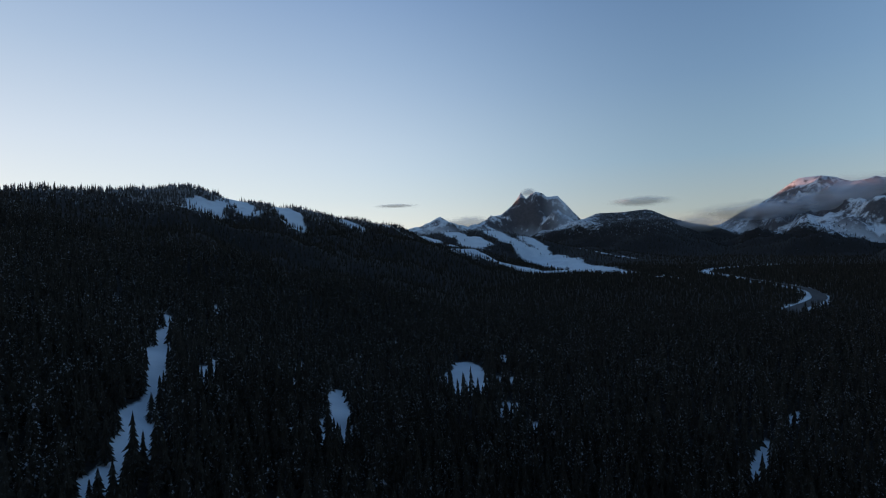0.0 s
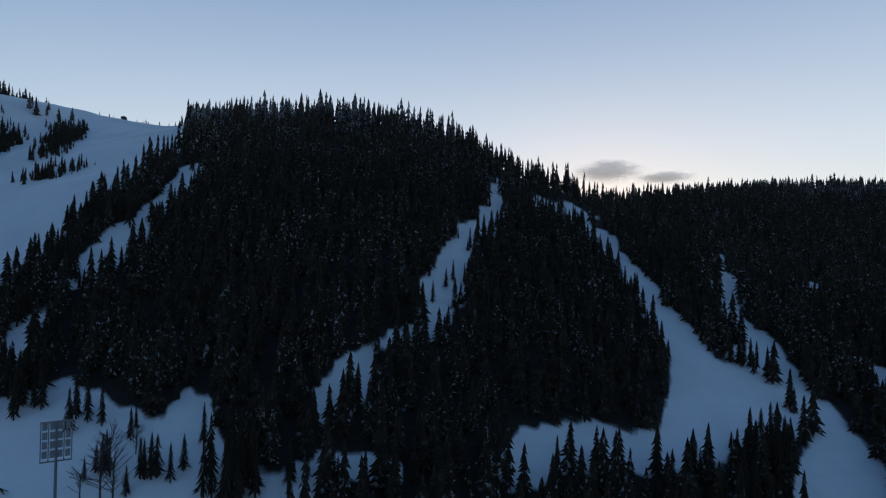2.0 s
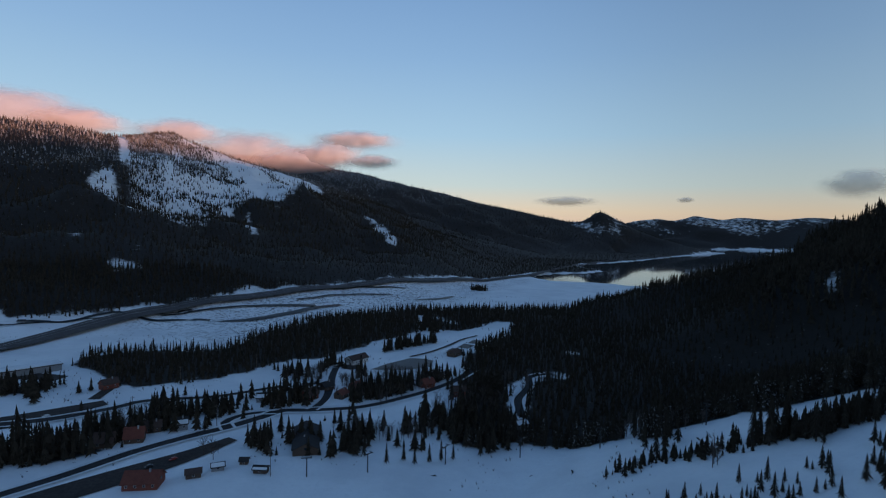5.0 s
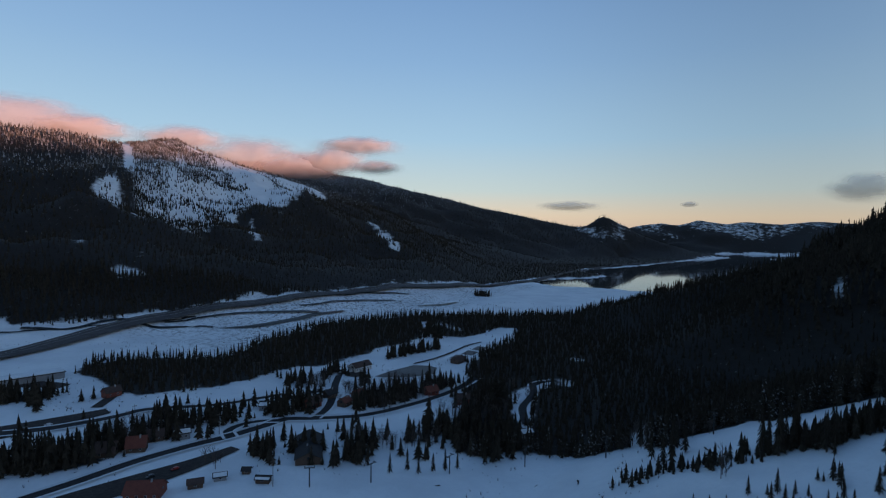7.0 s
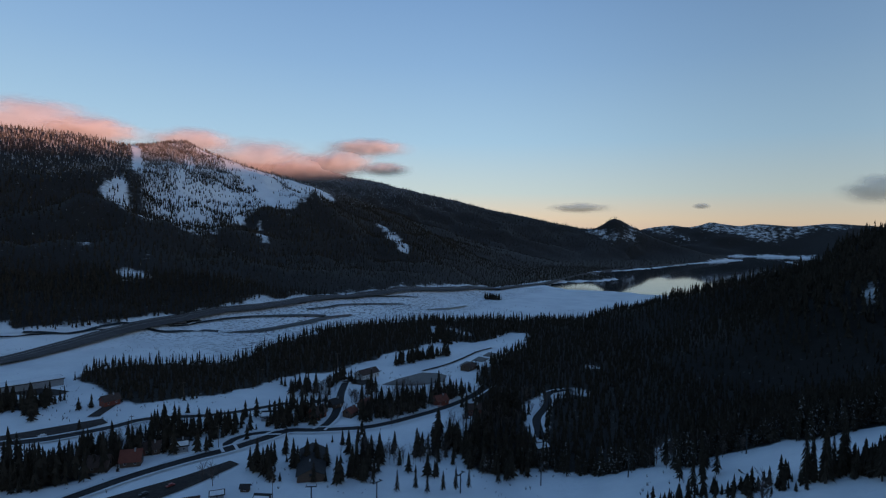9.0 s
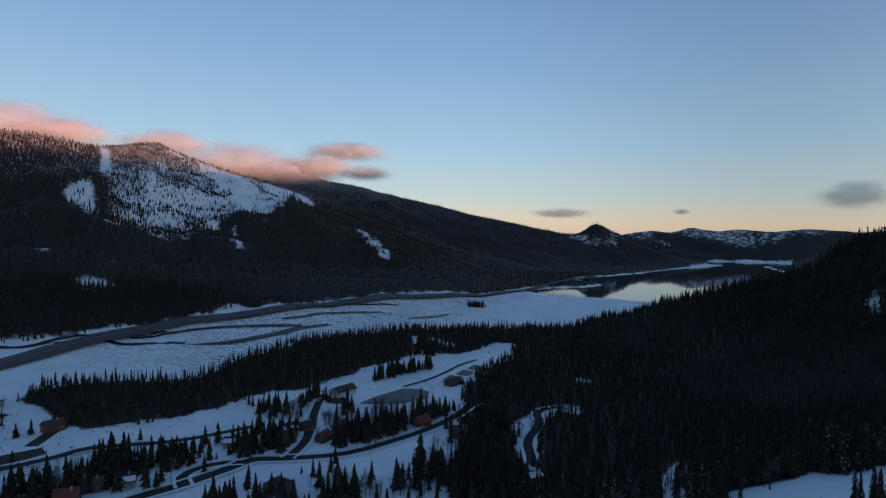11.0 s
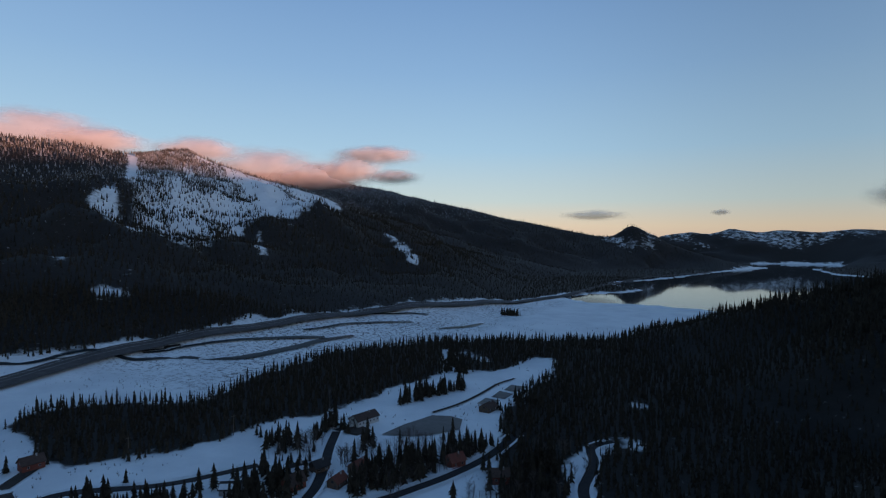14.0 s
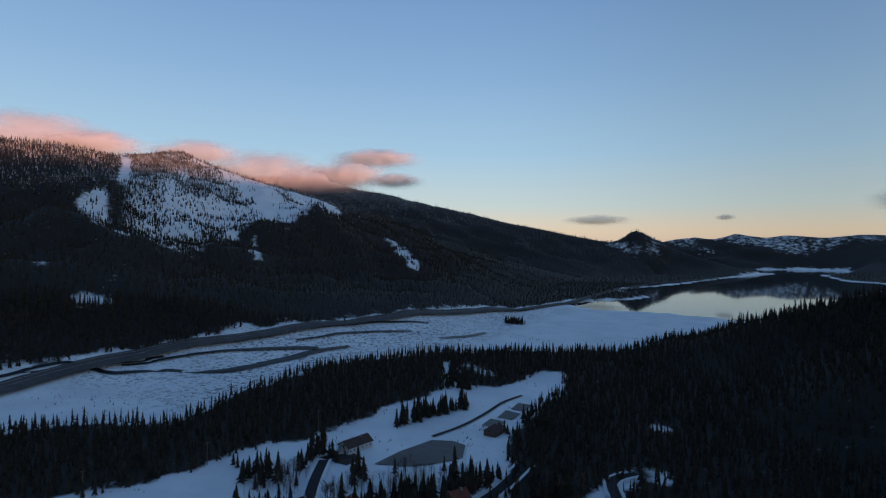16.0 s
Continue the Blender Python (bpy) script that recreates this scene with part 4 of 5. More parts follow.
def brush(seed):
    """Places for bushes on the valley floor and at the foot of the ski hill."""
    rng = np.random.default_rng(seed)
    x, y = rng.uniform(-120, 560, 9000), rng.uniform(-1000, -215, 9000)
    clump = fractal(x, y, 40, 3, 81)
    ok = (clump > 0.08) & (woods(x, y) < 0.5) & (land(x, y) < 30)
    for points in ROADS + [HIGHWAY]:
        d, (w,) = nearest_on(x, y, points)
        ok &= d > w + 2.5
    x, y = x[ok], y[ok]
    return x, y, land(x, y), rng.uniform(0.6, 2.4, len(x))


plant("brushwood", [shrub(s) for s in range(5)], *brush(14), MAT["twigs"], 14, "leafless brown brushwood sticking out of the valley snow")



def leafless(seed):
    """Corners and triangles of a bare tree one metre tall: a thin stem and rising twigs."""
    rng = np.random.default_rng(seed)
    verts, faces = [], []

    def stick(a, b, r):
        n = len(verts)
        for k in range(3):
            verts.append((a[0] + r * np.cos(2.1 * k), a[1] + r * np.sin(2.1 * k), a[2]))
        verts.append(tuple(b))
        faces.extend([(n, n + 1, n + 3), (n + 1, n + 2, n + 3), (n + 2, n, n + 3)])

    stick((0, 0, -0.05), (0.02, 0.01, 0.95), 0.016)
    for k in range(13):
        z, a, out = rng.uniform(0.2, 0.75), rng.uniform(0, 6.28), rng.uniform(0.1, 0.24)
        tip = (out * np.cos(a), out * np.sin(a), z + rng.uniform(0.12, 0.26))
        stick((0, 0, z), tip, 0.008)
        b = a + rng.uniform(-1, 1)
        stick((0.5 * tip[0], 0.5 * tip[1], 0.5 * (z + tip[2])), (tip[0] + 0.1 * np.cos(b), tip[1] + 0.1 * np.sin(b), tip[2] + 0.06), 0.006)
    return np.array(verts), np.array(faces)


THICKETS = [
    [(150, -352), (168, -372), (168, -420), (140, -450), (100, -456), (84, -440), (108, -392), (128, -362)],
    [(135, -310), (112, -335), (80, -400), (60, -420), (48, -380), (70, -320), (100, -305)],
    [(200, -380), (214, -400), (205, -440), (188, -470), (176, -460), (184, -420), (186, -385)],
    [(280, -262), (290, -285), (262, -318), (228, -322), (230, -292), (256, -268)],
    [(-46, -300), (-40, -345), (-68, -345), (-66, -300)],
    [(40, -440), (30, -470), (58, -480), (60, -440)],
]


def thickets(seed):
    """Places for bare trees between the houses, clear of the roads."""
    rng = np.random.default_rng(seed)
    x, y = rng.uniform(-70, 300, 9000), rng.uniform(-490, -255, 9000)
    ok = np.zeros(len(x), bool)
    for ring in THICKETS:
        ok |= inside(x + 8 * fractal(x, y, 18, 2, 103), y + 8 * fractal(x, y, 18, 2, 104), ring)
    ok &= fractal(x, y, 30, 3, 105) > -0.22
    for points in ROADS:
        ok &= nearest_on(x, y, points)[0] > 5.0
    x, y = x[ok], y[ok]
    return x, y, land(x, y), rng.uniform(5, 11, len(x))


plant("leafless_trees", [leafless(s) for s in range(6)], *thickets(15), MAT["twigs"], 15, "thin leafless brown trees crowding between the village houses")

# ---- single things ----
def part(name, bm, material, parent, label=""):
    """One mesh object under a thing or a part."""
    mesh = bpy.data.meshes.new(name)
    bm.to_mesh(mesh)
    bm.free()
    mesh.materials.append(material)
    ob = new(name, mesh)
    ob.parent = parent
    return tagged(ob, label)


def thing(name, label, category, x, y, turn=0.0, group="", z=None):
    ob = new(name)
    ob.matrix_world = pose(x, y, float(land(x, y)) if z is None else z, 0, 0, turn)
    return tagged(ob, label, category, group)


def box(bm, x0, x1, y0, y1, z0, z1):
    v = [bm.verts.new((x, y, z)) for z in (z0, z1) for x, y in ((x0, y0), (x1, y0), (x1, y1), (x0, y1))]
    for f in ((3, 2, 1, 0), (4, 5, 6, 7), (0, 1, 5, 4), (1, 2, 6, 5), (2, 3, 7, 6), (3, 0, 4, 7)):
        bm.faces.new([v[i] for i in f])
    return bm


def block(*sides):
    return box(bmesh.new(), *sides)


def rod(a, b, r0, r1, sides=6, bm=None):
    """A tapered round bar from a to b."""
    bm = bm or bmesh.new()
    a, b = Vector(a), Vector(b)
    q = (b - a).to_track_quat("Z", "Y")
    lower, upper = [], []
    for k in range(sides):
        w = Vector((math.cos(2 * math.pi * k / sides), math.sin(2 * math.pi * k / sides), 0))
        lower.append(bm.verts.new(a + q @ (w * r0)))
        upper.append(bm.verts.new(b + q @ (w * r1)))
    for k in range(sides):
        bm.faces.new((lower[k], lower[(k + 1) % sides], upper[(k + 1) % sides], upper[k]))
    bm.faces.new(upper)
    bm.faces.new(lower[::-1])
    return bm


def panel(corners, thick):
    """A slab over four corners, thick metres upwards."""
    bm = bmesh.new()
    low = [bm.verts.new(c) for c in corners]
    n = (low[1].co - low[0].co).cross(low[3].co - low[0].co).normalized()
    high = [bm.verts.new(v.co + n * thick) for v in low]
    bm.faces.new(low[::-1])
    bm.faces.new(high)
    for k in range(4):
        bm.faces.new((low[k], low[(k + 1) % 4], high[(k + 1) % 4], high[k]))
    return bm


def house(x, y, turn, length, width, walls, ridge, wall, roof, label, windows=3, chimney=True, snow=0.0, deck=False, category="house"):
    """A gabled house: ridge along its own x."""
    h = thing("house", label, category, x, y, turn)
    l, w = length / 2, width / 2
    bm = block(-l, l, -w, w, -1.0, walls)
    for sx in (-1, 1):
        tri = [bm.verts.new((sx * (l - 0.01), -w, walls)), bm.verts.new((sx * (l - 0.01), w, walls)), bm.verts.new((sx * (l - 0.01), 0, walls + ridge))]
        bm.faces.new(tri if sx > 0 else tri[::-1])
    part("wall", bm, MAT[wall], h)
    over, eave = 0.7, 0.6
    drop = eave * ridge / w
    for s in (-1, 1):
        low, top = (s * (w + eave), walls - drop), (0, walls + ridge)
        ring = [(-l - over, low[0], low[1]), (l + over, low[0], low[1]), (l + over, 0, top[1]), (-l - over, 0, top[1])]
        side = part("roof", panel(ring if s < 0 else ring[::-1], 0.28), MAT[roof], h)
        if snow:
            t0, t1 = 0.08, 0.08 + 0.85 * snow
            mid = [(-l - 0.3, low[0] * (1 - t0), low[1] + t0 * (top[1] - low[1]) + 0.3), (l + 0.3, low[0] * (1 - t0), low[1] + t0 * (top[1] - low[1]) + 0.3),
                   (l + 0.2, low[0] * (1 - t1), low[1] + t1 * (top[1] - low[1]) + 0.3), (-l - 0.2, low[0] * (1 - t1), low[1] + t1 * (top[1] - low[1]) + 0.3)]
            part("snow_layer", panel(mid if s < 0 else mid[::-1], 0.25), MAT["snow"], side, "snow lying on the roof")
    if chimney:
        part("chimney", block(-l * 0.4 - 0.4, -l * 0.4 + 0.4, 0.4, 1.2, walls, walls + ridge + 1.0), MAT["concrete"], h)
    for s in (-1, 1):
        for k in range(windows):
            cx = -l + length * (k + 0.5) / windows
            pane = part("window", block(cx - 0.6, cx + 0.6, s * w - 0.06, s * w + 0.06, walls * 0.4, walls * 0.4 + 1.3), MAT["white_wall"], h)
            part("pane", block(cx - 0.5, cx + 0.5, s * w - 0.08, s * w + 0.08, walls * 0.4 + 0.1, walls * 0.4 + 1.2), MAT["glass"], pane)
        part("window", block(s * l - 0.07, s * l + 0.07, -0.7, 0.7, walls * 0.9, walls * 0.9 + 1.2), MAT["glass"], h)
    part("door", block(l - 0.05, l + 0.08, w * 0.35, w * 0.35 + 1.0, 0, 2.05), MAT["dark_steel"], h)
    if deck:
        d = part("deck", block(l, l + 5, -w, w * 0.6, 0.4, 0.9), MAT["wood"], h)
        for k in range(6):
            part("railing_post", block(l + 4.9, l + 5.0, -w + k * (1.6 * w) / 5 - 0.06, -w + k * (1.6 * w) / 5 + 0.06, 0.9, 1.9), MAT["wood"], d)
        part("handrail", block(l + 4.88, l + 5.02, -w, w * 0.6, 1.9, 2.02), MAT["wood"], d)
    return h


house(142, -290, -65, 36, 14, 3.6, 3.2, "brown_wall", "dark_roof", "long dark wooden ski lodge with a snow-edged deck", 6, True, 0.0, True, "lodge")
house(239, -267, 30, 10, 8, 3.5, 5.0, "brown_wall", "red_roof", "steep red-roofed chalet among snowy conifers", 2, True, 0.0)
house(250, -257, 25, 10, 8, 3.5, 4.5, "brown_wall", "brown_roof", "brown wooden chalet beside the village road", 2)
house(227, -290, 40, 9, 8, 4.0, 3.2, "grey_wall", "dark_roof", "grey clapboard house with a dark roof", 2, True, 0.6)
house(240, -283, 35, 9, 7, 3.5, 3.2, "brown_wall", "brown_roof", "small brown cabin half hidden by conifers", 2)
house(177, -366, 70, 11, 8, 4.0, 4.0, "red_wall", "brown_roof", "rust-red wooden house behind dark conifers", 2)
house(194, -222, 20, 16, 11, 3.5, 4.0, "red_wall", "red_roof", "low building with a bright red roof by the car park", 4)
house(177, -236, 35, 7, 5, 2.6, 1.6, "brown_wall", "brown_roof", "small brown shed at the foot of the ski slope", 1, False)
house(170, -246, 35, 6, 4, 2.4, 1.4, "grey_wall", "dark_roof", "small grey shed with a snowy roof", 1, False, 0.9)
house(161, -256, 15, 4, 3, 2.2, 1.2, "brown_wall", "dark_roof", "tiny dark ticket hut on the snow", 1, False)
house(147, -249, 10, 7, 4, 2.3, 1.3, "brown_wall", "dark_roof", "dark timber hut with snow on the roof", 1, False, 0.5)
house(181, -472, 65, 20, 10, 4.5, 3.4, "white_wall", "brown_roof", "long white building with a brown roof and a row of windows", 6, True)
house(152, -396, 75, 11, 8, 3.8, 3.2, "brown_wall", "red_roof", "house with a dull red roof among the trees", 3)
house(183, -381, 55, 10, 8, 4.0, 3.2, "grey_wall", "dark_roof", "grey house with a dark roof beside the village road", 2, True, 0.5)
house(174, -390, 60, 9, 8, 3.6, 3.0, "brown_wall", "dark_roof", "dark brown house with a shingled roof", 2)
house(101, -420, 50, 10, 8, 3.8, 3.4, "red_wall", "red_roof", "reddish house between bare trees", 2)
house(100, -527, 70, 13, 9, 3.6, 3.0, "brown_wall", "brown_roof", "brown-roofed house beside the small ponds", 3)
house(156, -376, 80, 9, 7, 3.5, 3.0, "brown_wall", "red_roof", "small red-roofed house near the road bend", 2)
house(72, -405, 20, 10, 8, 4.5, 3.0, "red_wall", "brown_roof", "dark red house in thin woodland", 2)
house(333, -347, 70, 11, 8, 4.2, 3.4, "red_wall", "brown_roof", "red house at the edge of the dark wood", 2)
house(21, -350, 40, 8, 6, 3.0, 2.2, "grey_wall", "dark_roof", "small house with a snowy roof beside the woodland road", 2, False, 0.9)
house(205, -352, 20, 10, 8, 3.2, 2.6, "grey_wall", "dark_roof", "low grey house with a wide dark roof", 2, False, 0.7)
house(-800, -331, 20, 9, 6, 3.2, 1.6, "brown_wall", "dark_roof", "dark lift hut on the hilltop snow", 2, False)
for k, (hx, hy, hr) in enumerate([(520, 1560, 20), (545, 1600, 60), (450, 1810, 10), (480, 1850, 15), (430, 1880, 35), (505, 1790, 70)]):
    house(hx, hy, hr, 22, 12, 5.0, 4.0, "brown_wall", "dark_roof", "distant lodge at the foot of the ski runs", 3, False, 0.6, False, "lodge")


def warehouse():
    h = thing("warehouse", "long low building with a flat snow-covered roof and open bays", "building", 432, -362, 60)
    part("wall", block(-26, 26, -2, 8, -1, 5), MAT["grey_wall"], h)
    part("roof", block(-27, 27, -8.5, 8.5, 5.0, 5.6), MAT["dark_roof"], h)
    part("snow_layer", block(-26.5, 26.5, -8, 8, 5.6, 6.0), MAT["snow"], h, "thick snow on the flat roof")
    for k in range(14):
        part("post", block(-26 + 4 * k - 0.2, -26 + 4 * k + 0.2, -8, -7.6, -1, 5), MAT["white_wall"], h)


warehouse()


def lift_tower(x, y, turn, tall=10.0):
    t = thing("lift_tower", "dark steel chairlift tower standing in the snow", "lift tower", x, y, turn, "chairlift towers")
    part("pole", rod((0, 0, -1), (0, 0, tall), 0.35, 0.25, 8), MAT["dark_steel"], t)
    arm = part("crossarm", block(-2.6, 2.6, -0.18, 0.18, tall - 0.4, tall), MAT["dark_steel"], t)
    for s in (-1, 1):
        part("sheave_bank", block(s * 2.4 - 0.15, s * 2.4 + 0.15, -1.3, 1.3, tall, tall + 0.35), MAT["dark_steel"], arm)
    return t


for tx, ty, turn in [(122, -250, 20), (94, -263, 60), (57, -284, 70), (18, -303, 75), (-25, -301, 80), (-75, -290, 80), (-225, 166, 40), (-330, -456, 80), (-420, -452, 80), (-500, -456, 80),
                     (-560, -478, 75)]:
    lift_tower(tx, ty, turn)


def floodlight_mast():
    m = thing("floodlight_mast", "tall grey mast with a rectangular rack of unlit floodlights", "floodlight mast", -116, -57, 112)
    part("pole", rod((0, 0, -1), (0, 0, 17), 0.28, 0.2, 8), MAT["steel"], m)
    rack = part("rack", block(-2.6, 2.6, -0.1, 0.1, 16.8, 17.05), MAT["steel"], m)
    part("frame_bar", block(-2.6, 2.6, -0.1, 0.1, 9.2, 9.45), MAT["steel"], rack)
    for k in range(5):
        part("frame_bar", block(-2.6 + 1.25 * k, -2.42 + 1.25 * k, -0.08, 0.08, 9.4, 16.9), MAT["steel"], rack)
    for row in range(4):
        for k in range(4):
            part("floodlight", block(-2.3 + 1.25 * k, -1.5 + 1.25 * k, 0.05, 0.5, 10.0 + 1.8 * row, 11.3 + 1.8 * row), MAT["grey_wall"], rack)


floodlight_mast()


def power_pole(x, y, tall):
    p = thing("power_pole", "slim weathered wooden power pole at the wood's edge", "power pole", x, y, 60, "power poles")
    part("pole", rod((0, 0, -1), (0, 0, tall), 0.22, 0.14), MAT["wood"], p)
    part("crossarm", block(-1.4, 1.4, -0.1, 0.1, tall - 1.2, tall - 0.9), MAT["wood"], p)


for px, py in [(255, -424), (222, -500), (290, -372), (140, -246), (270, -300), (208, -300)]:
    power_pole(px, py, 14)


def car(x, y, turn, paint, label):
    c = thing("car", label, "car", x, y, turn, "parked cars")
    c.location.z += 0.4
    bm = block(-2.2, 2.2, -0.9, 0.9, 0.35, 0.85)
    box(bm, -1.3, 1.1, -0.8, 0.8, 0.85, 1.45)
    bmesh.ops.bevel(bm, geom=bm.edges[:], offset=0.12, segments=1, affect="EDGES")
    part("body", bm, MAT[paint], c)
    part("windscreen", block(1.02, 1.14, -0.7, 0.7, 0.92, 1.35), MAT["glass"], c)
    for sx in (-1.4, 1.4):
        for sy in (-0.92, 0.92):
            part("wheel", rod((sx, sy - 0.1, 0.33), (sx, sy + 0.1, 0.33), 0.33, 0.33, 10), MAT["dark_steel"], c)


for cx, cy, ct, paint, label in [(330, -276, 60, "car_dark", "dark parked car on the bare car park"), (322, -285, 60, "car_white", "white parked car on the bare car park"),
                                 (205, -238, 70, "car_dark", "dark car parked near the red-roofed building"), (199, -249, 70, "car_red", "red car parked near the red-roofed building"),
                                 (140, -392, 20, "car_dark", "dark car standing outside a house"), (186, -461, 30, "car_white", "white car beside the long white building")]:
    car(cx, cy, ct, paint, label)


def driftwood(x, y, turn, long, seed):
    rng = random.Random(seed)
    d = thing("fallen_branches", "dark fallen branches lying on the snow", "branches", x, y, turn, "fallen wood on the slope")
    for k in range(4):
        a = (-long / 2 + rng.uniform(0, 1), rng.uniform(-0.5, 0.5), rng.uniform(-0.1, 0.3))
        b = (rng.uniform(0.1, 0.5) * long, rng.uniform(-1.0, 1.0), rng.uniform(0.1, 0.9))
        part("branch", rod(a, b, rng.uniform(0.12, 0.25), 0.06, 5), MAT["dark_log"], d)


for k, (dx, dy, dt, dl) in enumerate([(-122, -70, 40, 6), (-103, -77, 35, 7), (-101, -82, 20, 5), (-151, -110, 70, 5), (-146, -104, 30, 3), (-111, -34, 10, 2.5), (-160, -117, 50, 4), (-66, -262, 100, 7),
                                      (-10, -268, 95, 6), (10, -280, 80, 4), (-30, -250, 60, 4), (60, -268, 30, 4), (-168, -118, 20, 3)]):
    driftwood(dx, dy, dt, dl, k)


# single conifers: a trunk, and a crown of ragged boughs
def crown_mesh(tiers, points, seed, taper, material):
    rng = np.random.default_rng(seed)
    bm = bmesh.new()
    for k in range(tiers):
        f = k / tiers
        top, foot = 0.14 + 0.86 * (k + 1.6) / (tiers + 0.6), 0.07 + 0.86 * f
        reach = taper * (1 - f) ** 0.9 * rng.uniform(0.8, 1.12) + 0.012
        for j in range(points):
            a = 2.4 * k + 2 * math.pi * j / points + rng.normal(0, 0.2)
            long, span = reach * rng.uniform(0.75, 1.25), rng.uniform(0.3, 0.42) * 6 / points
            ends = [(0, 0, min(top, 1.0)), (0.5 * long * math.cos(a - span), 0.5 * long * math.sin(a - span), foot + 0.30 * (top - foot)),
                    (long * math.cos(a), long * math.sin(a), foot + rng.uniform(-0.03, 0.02)), (0.5 * long * math.cos(a + span), 0.5 * long * math.sin(a + span), foot + 0.30 * (top - foot))]
            v = [bm.verts.new(e) for e in ends]
            bm.faces.new((v[0], v[1], v[2]))
            bm.faces.new((v[0], v[2], v[3]))
    return bm


def conifer_model(seed, taper, needles, label):
    t = tagged(new("conifer"), label, "conifer")
    part("trunk", rod((0, 0, -0.06), (0, 0, 0.9), 0.022, 0.004, 5), MAT["bark"], t)
    part("crown", crown_mesh(11, 8, seed, taper, None), MAT[needles], t)
    return t


bare_models = []
models = [conifer_model(70 + k, 0.17 + 0.02 * (k % 3), "needles_young", "young dark conifer standing alone on the snow slope") for k in range(4)]
tall_models = [conifer_model(80 + k, 0.135 + 0.015 * (k % 3), "needles", "tall dark conifer at the edge of the valley snow") for k in range(4)]
rng = random.Random(5)
used = set()


joined = []


def put_tree(stock, x, y, h, group):
    if math.hypot(x, y) > 345 and stock is not bare_models:
        joined.append((x, y, h))
        return
    model = stock[rng.randrange(len(stock))]
    m = pose(x, y, float(land(x, y)) - 0.1, 0, 0, rng.uniform(0, 360)) @ Matrix.Diagonal((h * rng.uniform(0.9, 1.15), h, h, 1))
    if model not in used:
        used.add(model)
        model.matrix_world = m
        return tagged(model, group=group)
    c = copy_thing(model, pose(0, 0, 0))
    c.matrix_world = m
    c["group"] = group


EDGE = smooth_line([(-40, -190, 0), (-62, -185, 0), (-86, -183, 0), (-111, -188, 0), (-137, -192, 0), (-167, -194, 0), (-195, -200, 0), (-239, -212, 0), (-357, -272, 0), (-440, -320, 0)], 3.0)
for k in range(250):
    q = EDGE[int(rng.random() ** 1.2 * (len(EDGE) - 1))]
    off = rng.gauss(-5, 7 + 0.022 * abs(q[0]))
    put_tree(models, q[0] + rng.gauss(0, 3), q[1] + off, rng.uniform(3.6, 9.6), "young conifers on the ski slope")
CLUSTERS = [(-303, 67, 3, 4, 5), (-262, 57, 4, 4, 6), (-240, 42, 5, 5, 6), (-213, 31, 5, 4, 6), (-191, 22, 5, 4, 6), (-173, 14, 4, 3, 6), (-125, 103, 9, 4, 11), (-119, 92, 6, 4, 10), (-124, 47, 3, 3, 5), (-128, 74, 2, 3, 6), (-112, 88, 5, 4, 10), (-122, 62, 2, 3, 6), (-116, -24, 4, 3, 9), (-122, -37, 5, 3, 7), (-127, -50, 4, 3, 6), (-112, -22, 3, 2, 8),
            (-100, -41, 1, 0.5, 8), (-151, -84, 7, 3, 8), (-183, -108, 8, 4, 9), (-209, -107, 8, 5, 9), (-258, -106, 9, 6, 10), (-317, -108, 8, 7, 10), (-607, -385, 9, 14, 12), (-681, -362, 8, 12, 12),
            (-86, -238, 13, 5, 11.5), (-112, -226, 6, 4, 8), (-42, -308, 4, 3, 10), (-57, -284, 3, 2, 9), (-98, -224, 7, 5, 9), (-121, -41, 4, 1.6, 6), (-115, -29, 2, 0.8, 7), (-116, -22, 6, 2.5, 9), (-118, -12, 4, 2, 7), (-119, -5, 4, 2, 7), (-148, -83, 8, 4, 8), (-123, -51, 3, 2, 5), (-170, 131, 4, 2, 8), (-140, -63, 5, 2.5, 7), (-540, -385, 9, 14, 11), (-450, -345, 8, 10, 9), (-564, -345, 6, 12, 10), (-630, -300, 5, 8, 10), (-500, -330, 8, 16, 8)]
for cx, cy, n, spread, h in CLUSTERS:
    for k in range(n):
        put_tree(tall_models, cx + rng.gauss(0, spread), cy + rng.gauss(0, spread), 1.45 * h * rng.uniform(0.6, 1.25), "conifers beside the pistes")
for cx, cy, h in [(107, -329, 12), (148, -290, 9), (143, -292, 8), (103, -282, 13), (73, -279, 12), (80, -282, 11), (88, -276, 12), (66, -284, 11), (60, -287, 13), (54, -291, 11), (40, -300, 13), (36, -304, 15),
                  (112, -300, 14), (118, -304, 15), (122, -300, 12), (235, -425, 9), (240, -428, 8), (228, -438, 7), (210, -470, 11), (206, -478, 13), (265, -345, 9), (-47, -262, 15), (-52, -268, 16), (-44, -274, 14),
                  (-58, -270, 15), (-50, -258, 13), (5, -318, 14), (-8, -330, 16), (160, -545, 8), (156, -552, 9), (152, -560, 8), (148, -575, 10), (146, -585, 9), (62, -560, 17), (66, -548, 16), (70, -556, 15),
                  (84, -452, 9), (88, -446, 8), (310, -300, 8), (345, -332, 10), (340, -338, 11)]:
    put_tree(tall_models, cx, cy, h, "conifers round the village")


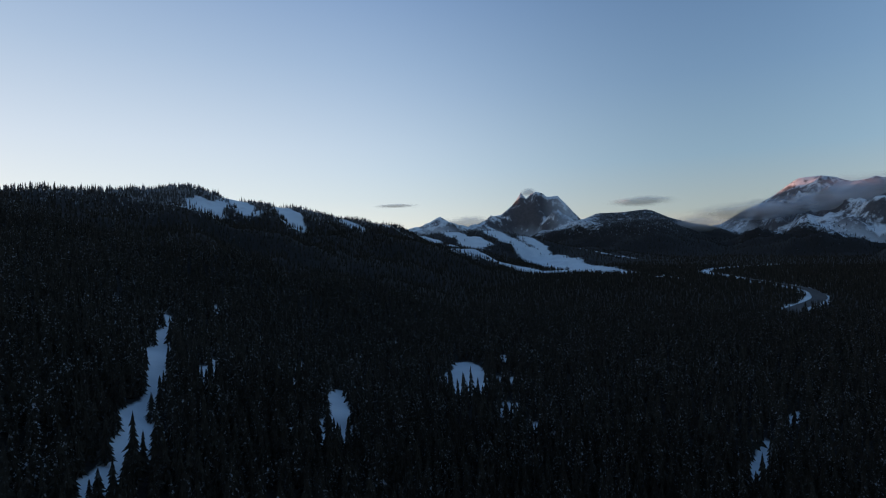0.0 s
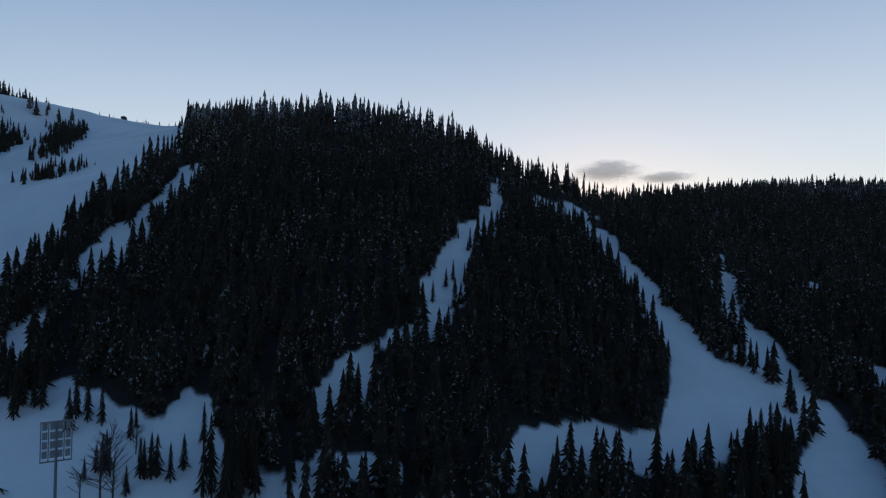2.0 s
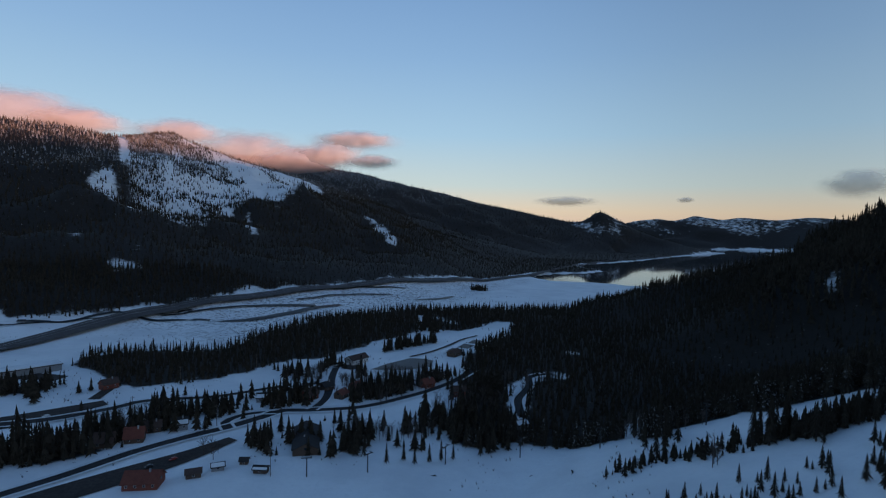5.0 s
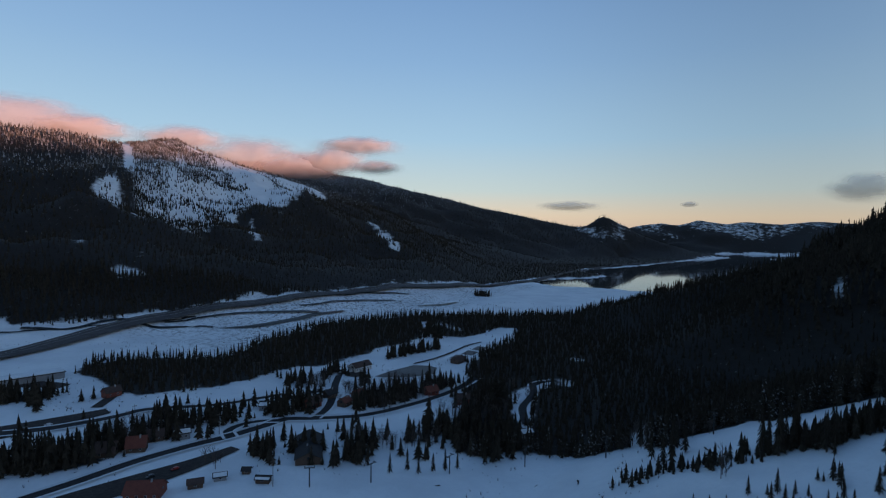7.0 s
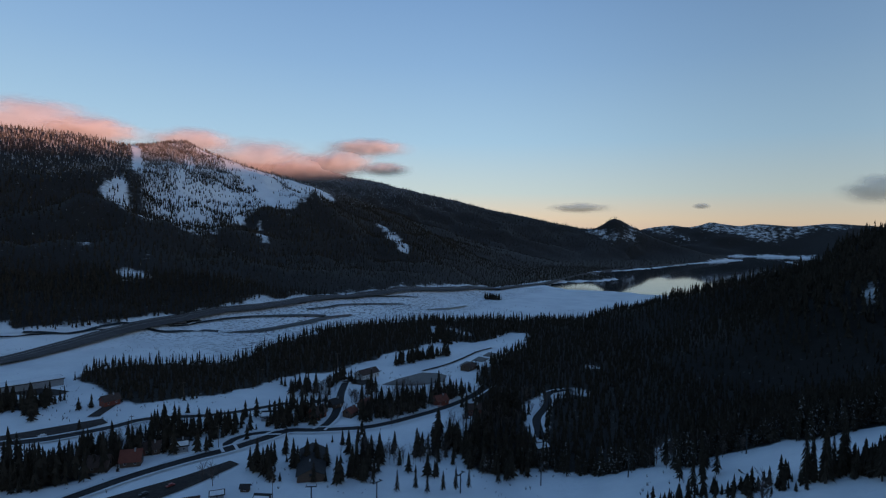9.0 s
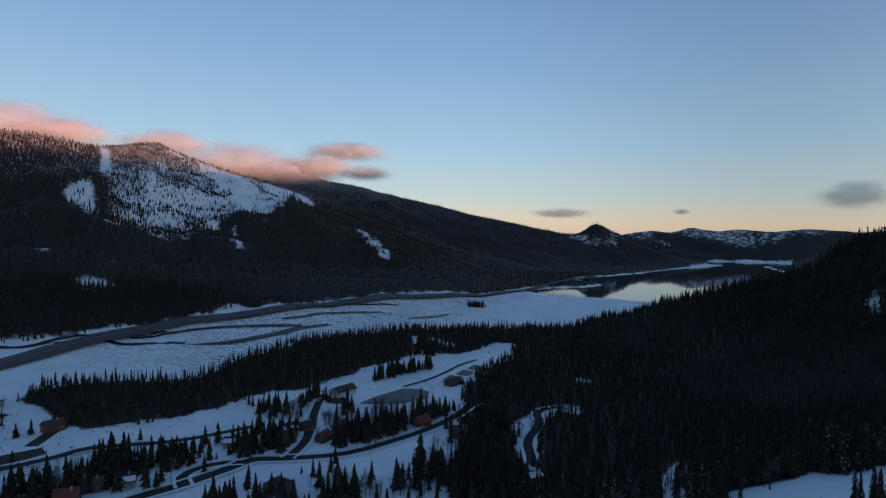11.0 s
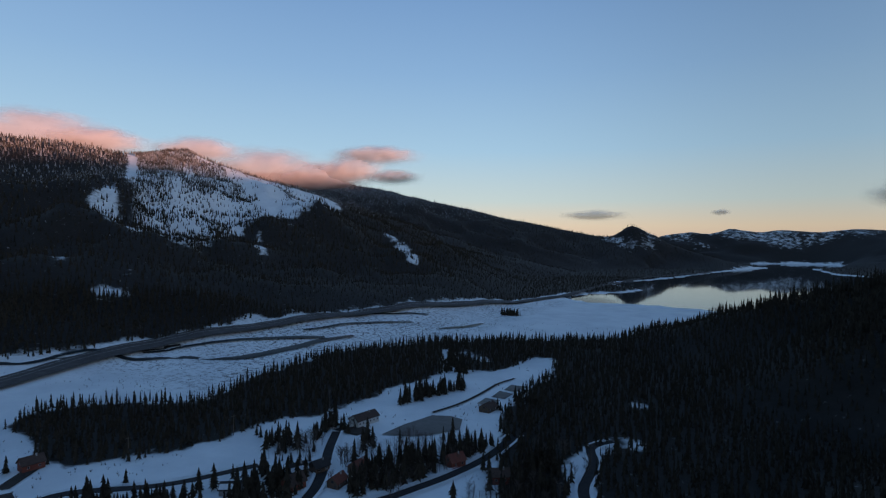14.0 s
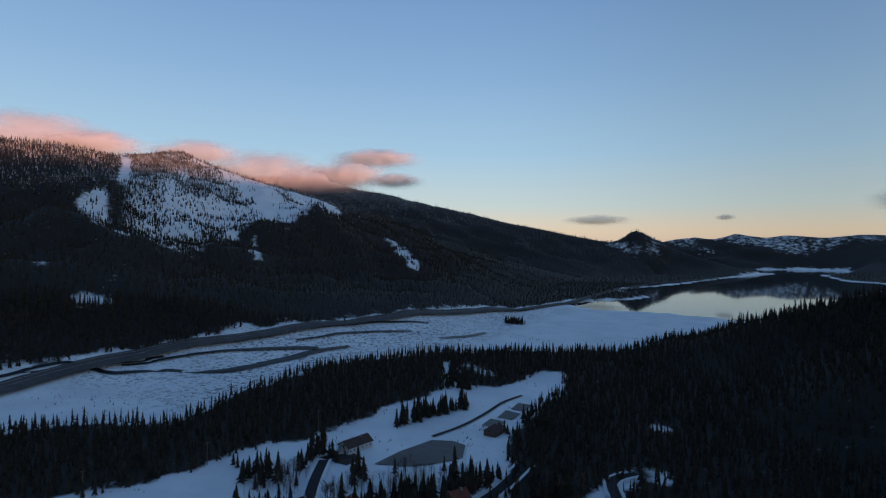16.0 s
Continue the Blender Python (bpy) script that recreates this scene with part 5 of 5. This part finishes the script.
def bare_tree(seed):
    r = random.Random(seed)
    t = tagged(new("bare_tree"), "leafless grey-brown tree with fine twigs in the snow", "tree", "bare trees")
    part("trunk", rod((0, 0, -0.05), (0.02, 0, 0.75), 0.02, 0.008, 5), MAT["bark"], t)
    bm = bmesh.new()
    for k in range(26):
        z, a = r.uniform(0.18, 0.75), r.uniform(0, 6.28)
        out, up = r.uniform(0.1, 0.25), r.uniform(0.12, 0.3)
        tip = (out * math.cos(a), out * math.sin(a), z + up)
        rod((0, 0, z), tip, 0.008, 0.003, 3, bm)
        for j in range(3):
            b = a + r.uniform(-1, 1)
            rod((0.6 * tip[0], 0.6 * tip[1], z + 0.6 * up), (tip[0] + 0.09 * math.cos(b), tip[1] + 0.09 * math.sin(b), z + up + r.uniform(0, 0.1)), 0.004, 0.002, 3, bm)
    part("twig_crown", bm, MAT["twigs"], t)
    return t


bare_models += [bare_tree(s) for s in range(3)]
for cx, cy, n, spread in [(112, -310, 6, 5), (150, -385, 7, 9), (130, -380, 6, 8), (60, -390, 8, 10), (45, -370, 7, 8), (170, -400, 5, 7), (90, -330, 5, 8), (-122, -46, 6, 3), (-60, -225, 3, 3), (-70, -300, 5, 6), (-40, -310, 5, 6), (185, -262, 4, 4),
                          (260, -275, 5, 8), (30, -430, 6, 8)]:
    for k in range(n):
        put_tree(bare_models, cx + rng.gauss(0, spread), cy + rng.gauss(0, spread), rng.uniform(6, 12), "bare trees")


jx, jy, jh = (np.array(c) for c in zip(*joined))
plant("young_conifers", KINDS_FULL, jx, jy, land(jx, jy) - 0.2, jh, MAT["needles_young"], 21, "scattered dark conifers high on the ski slope and in the valley")


# ---- clouds far behind: thin bulging sheets of vapour ----
def cloud(x, y, z, wide, tall, material, label):
    rng = np.random.default_rng(int(abs(x) + abs(y)))
    nu, nv = 24, 10
    verts, faces = [], []
    for j in range(nv + 1):
        for k in range(nu + 1):
            u, v = 2 * k / nu - 1, 2 * j / nv - 1
            verts.append((u * wide / 2, 0.18 * wide * (u * u + v * v) + rng.normal(0, 0.01 * wide), v * tall / 2))
    for j in range(nv):
        for k in range(nu):
            a = j * (nu + 1) + k
            faces.append((a, a + 1, a + nu + 2, a + nu + 1))
    ob = new("cloud", mesh_of("cloud", verts, faces, MAT[material], True))
    ob.matrix_world = pose(x, y, z, 0, 0, math.degrees(math.atan2(-x, y)))
    ob.visible_shadow = False
    tagged(ob, label, "cloud", "clouds", "structure")


for row in [(2436, -2044, 625, 1059, 328), (2167, -2116, 589, 656, 177), (1728, -2232, 548, 580, 177), (1435, -2310, 465, 832, 277), (1191, -2374, 427, 656, 202), (948, -2440, 532, 580, 131), (1069, -2407, 460, 504, 177), (874, -2459, 429, 378, 101)]:
    cloud(*row, "pink_cloud", "soft pink evening cloud behind the mountain ridge")
for row in [(-34, -4698, 356, 706, 119), (-1976, -4263, 480, 652, 280), (-939, -4603, 368, 194, 63), (-4367, 1992, 882, 789, 266), (-4162, 2390, 811, 640, 138), (1422, 4586, 573, 700, 114), (457, 4276, 634, 175, 89),
            (-13, 4851, 446, 797, 179), (-628, 4759, 610, 540, 49)]:
    cloud(*row, "grey_cloud", "small grey evening cloud low over the horizon")
for row in [(2333, 3434, 450, 1312, 395), (1824, 3505, 390, 1133, 214), (1448, 3622, 312, 734, 175)]:
    cloud(*row, "mist", "pale mist drifting across the rocky peak")
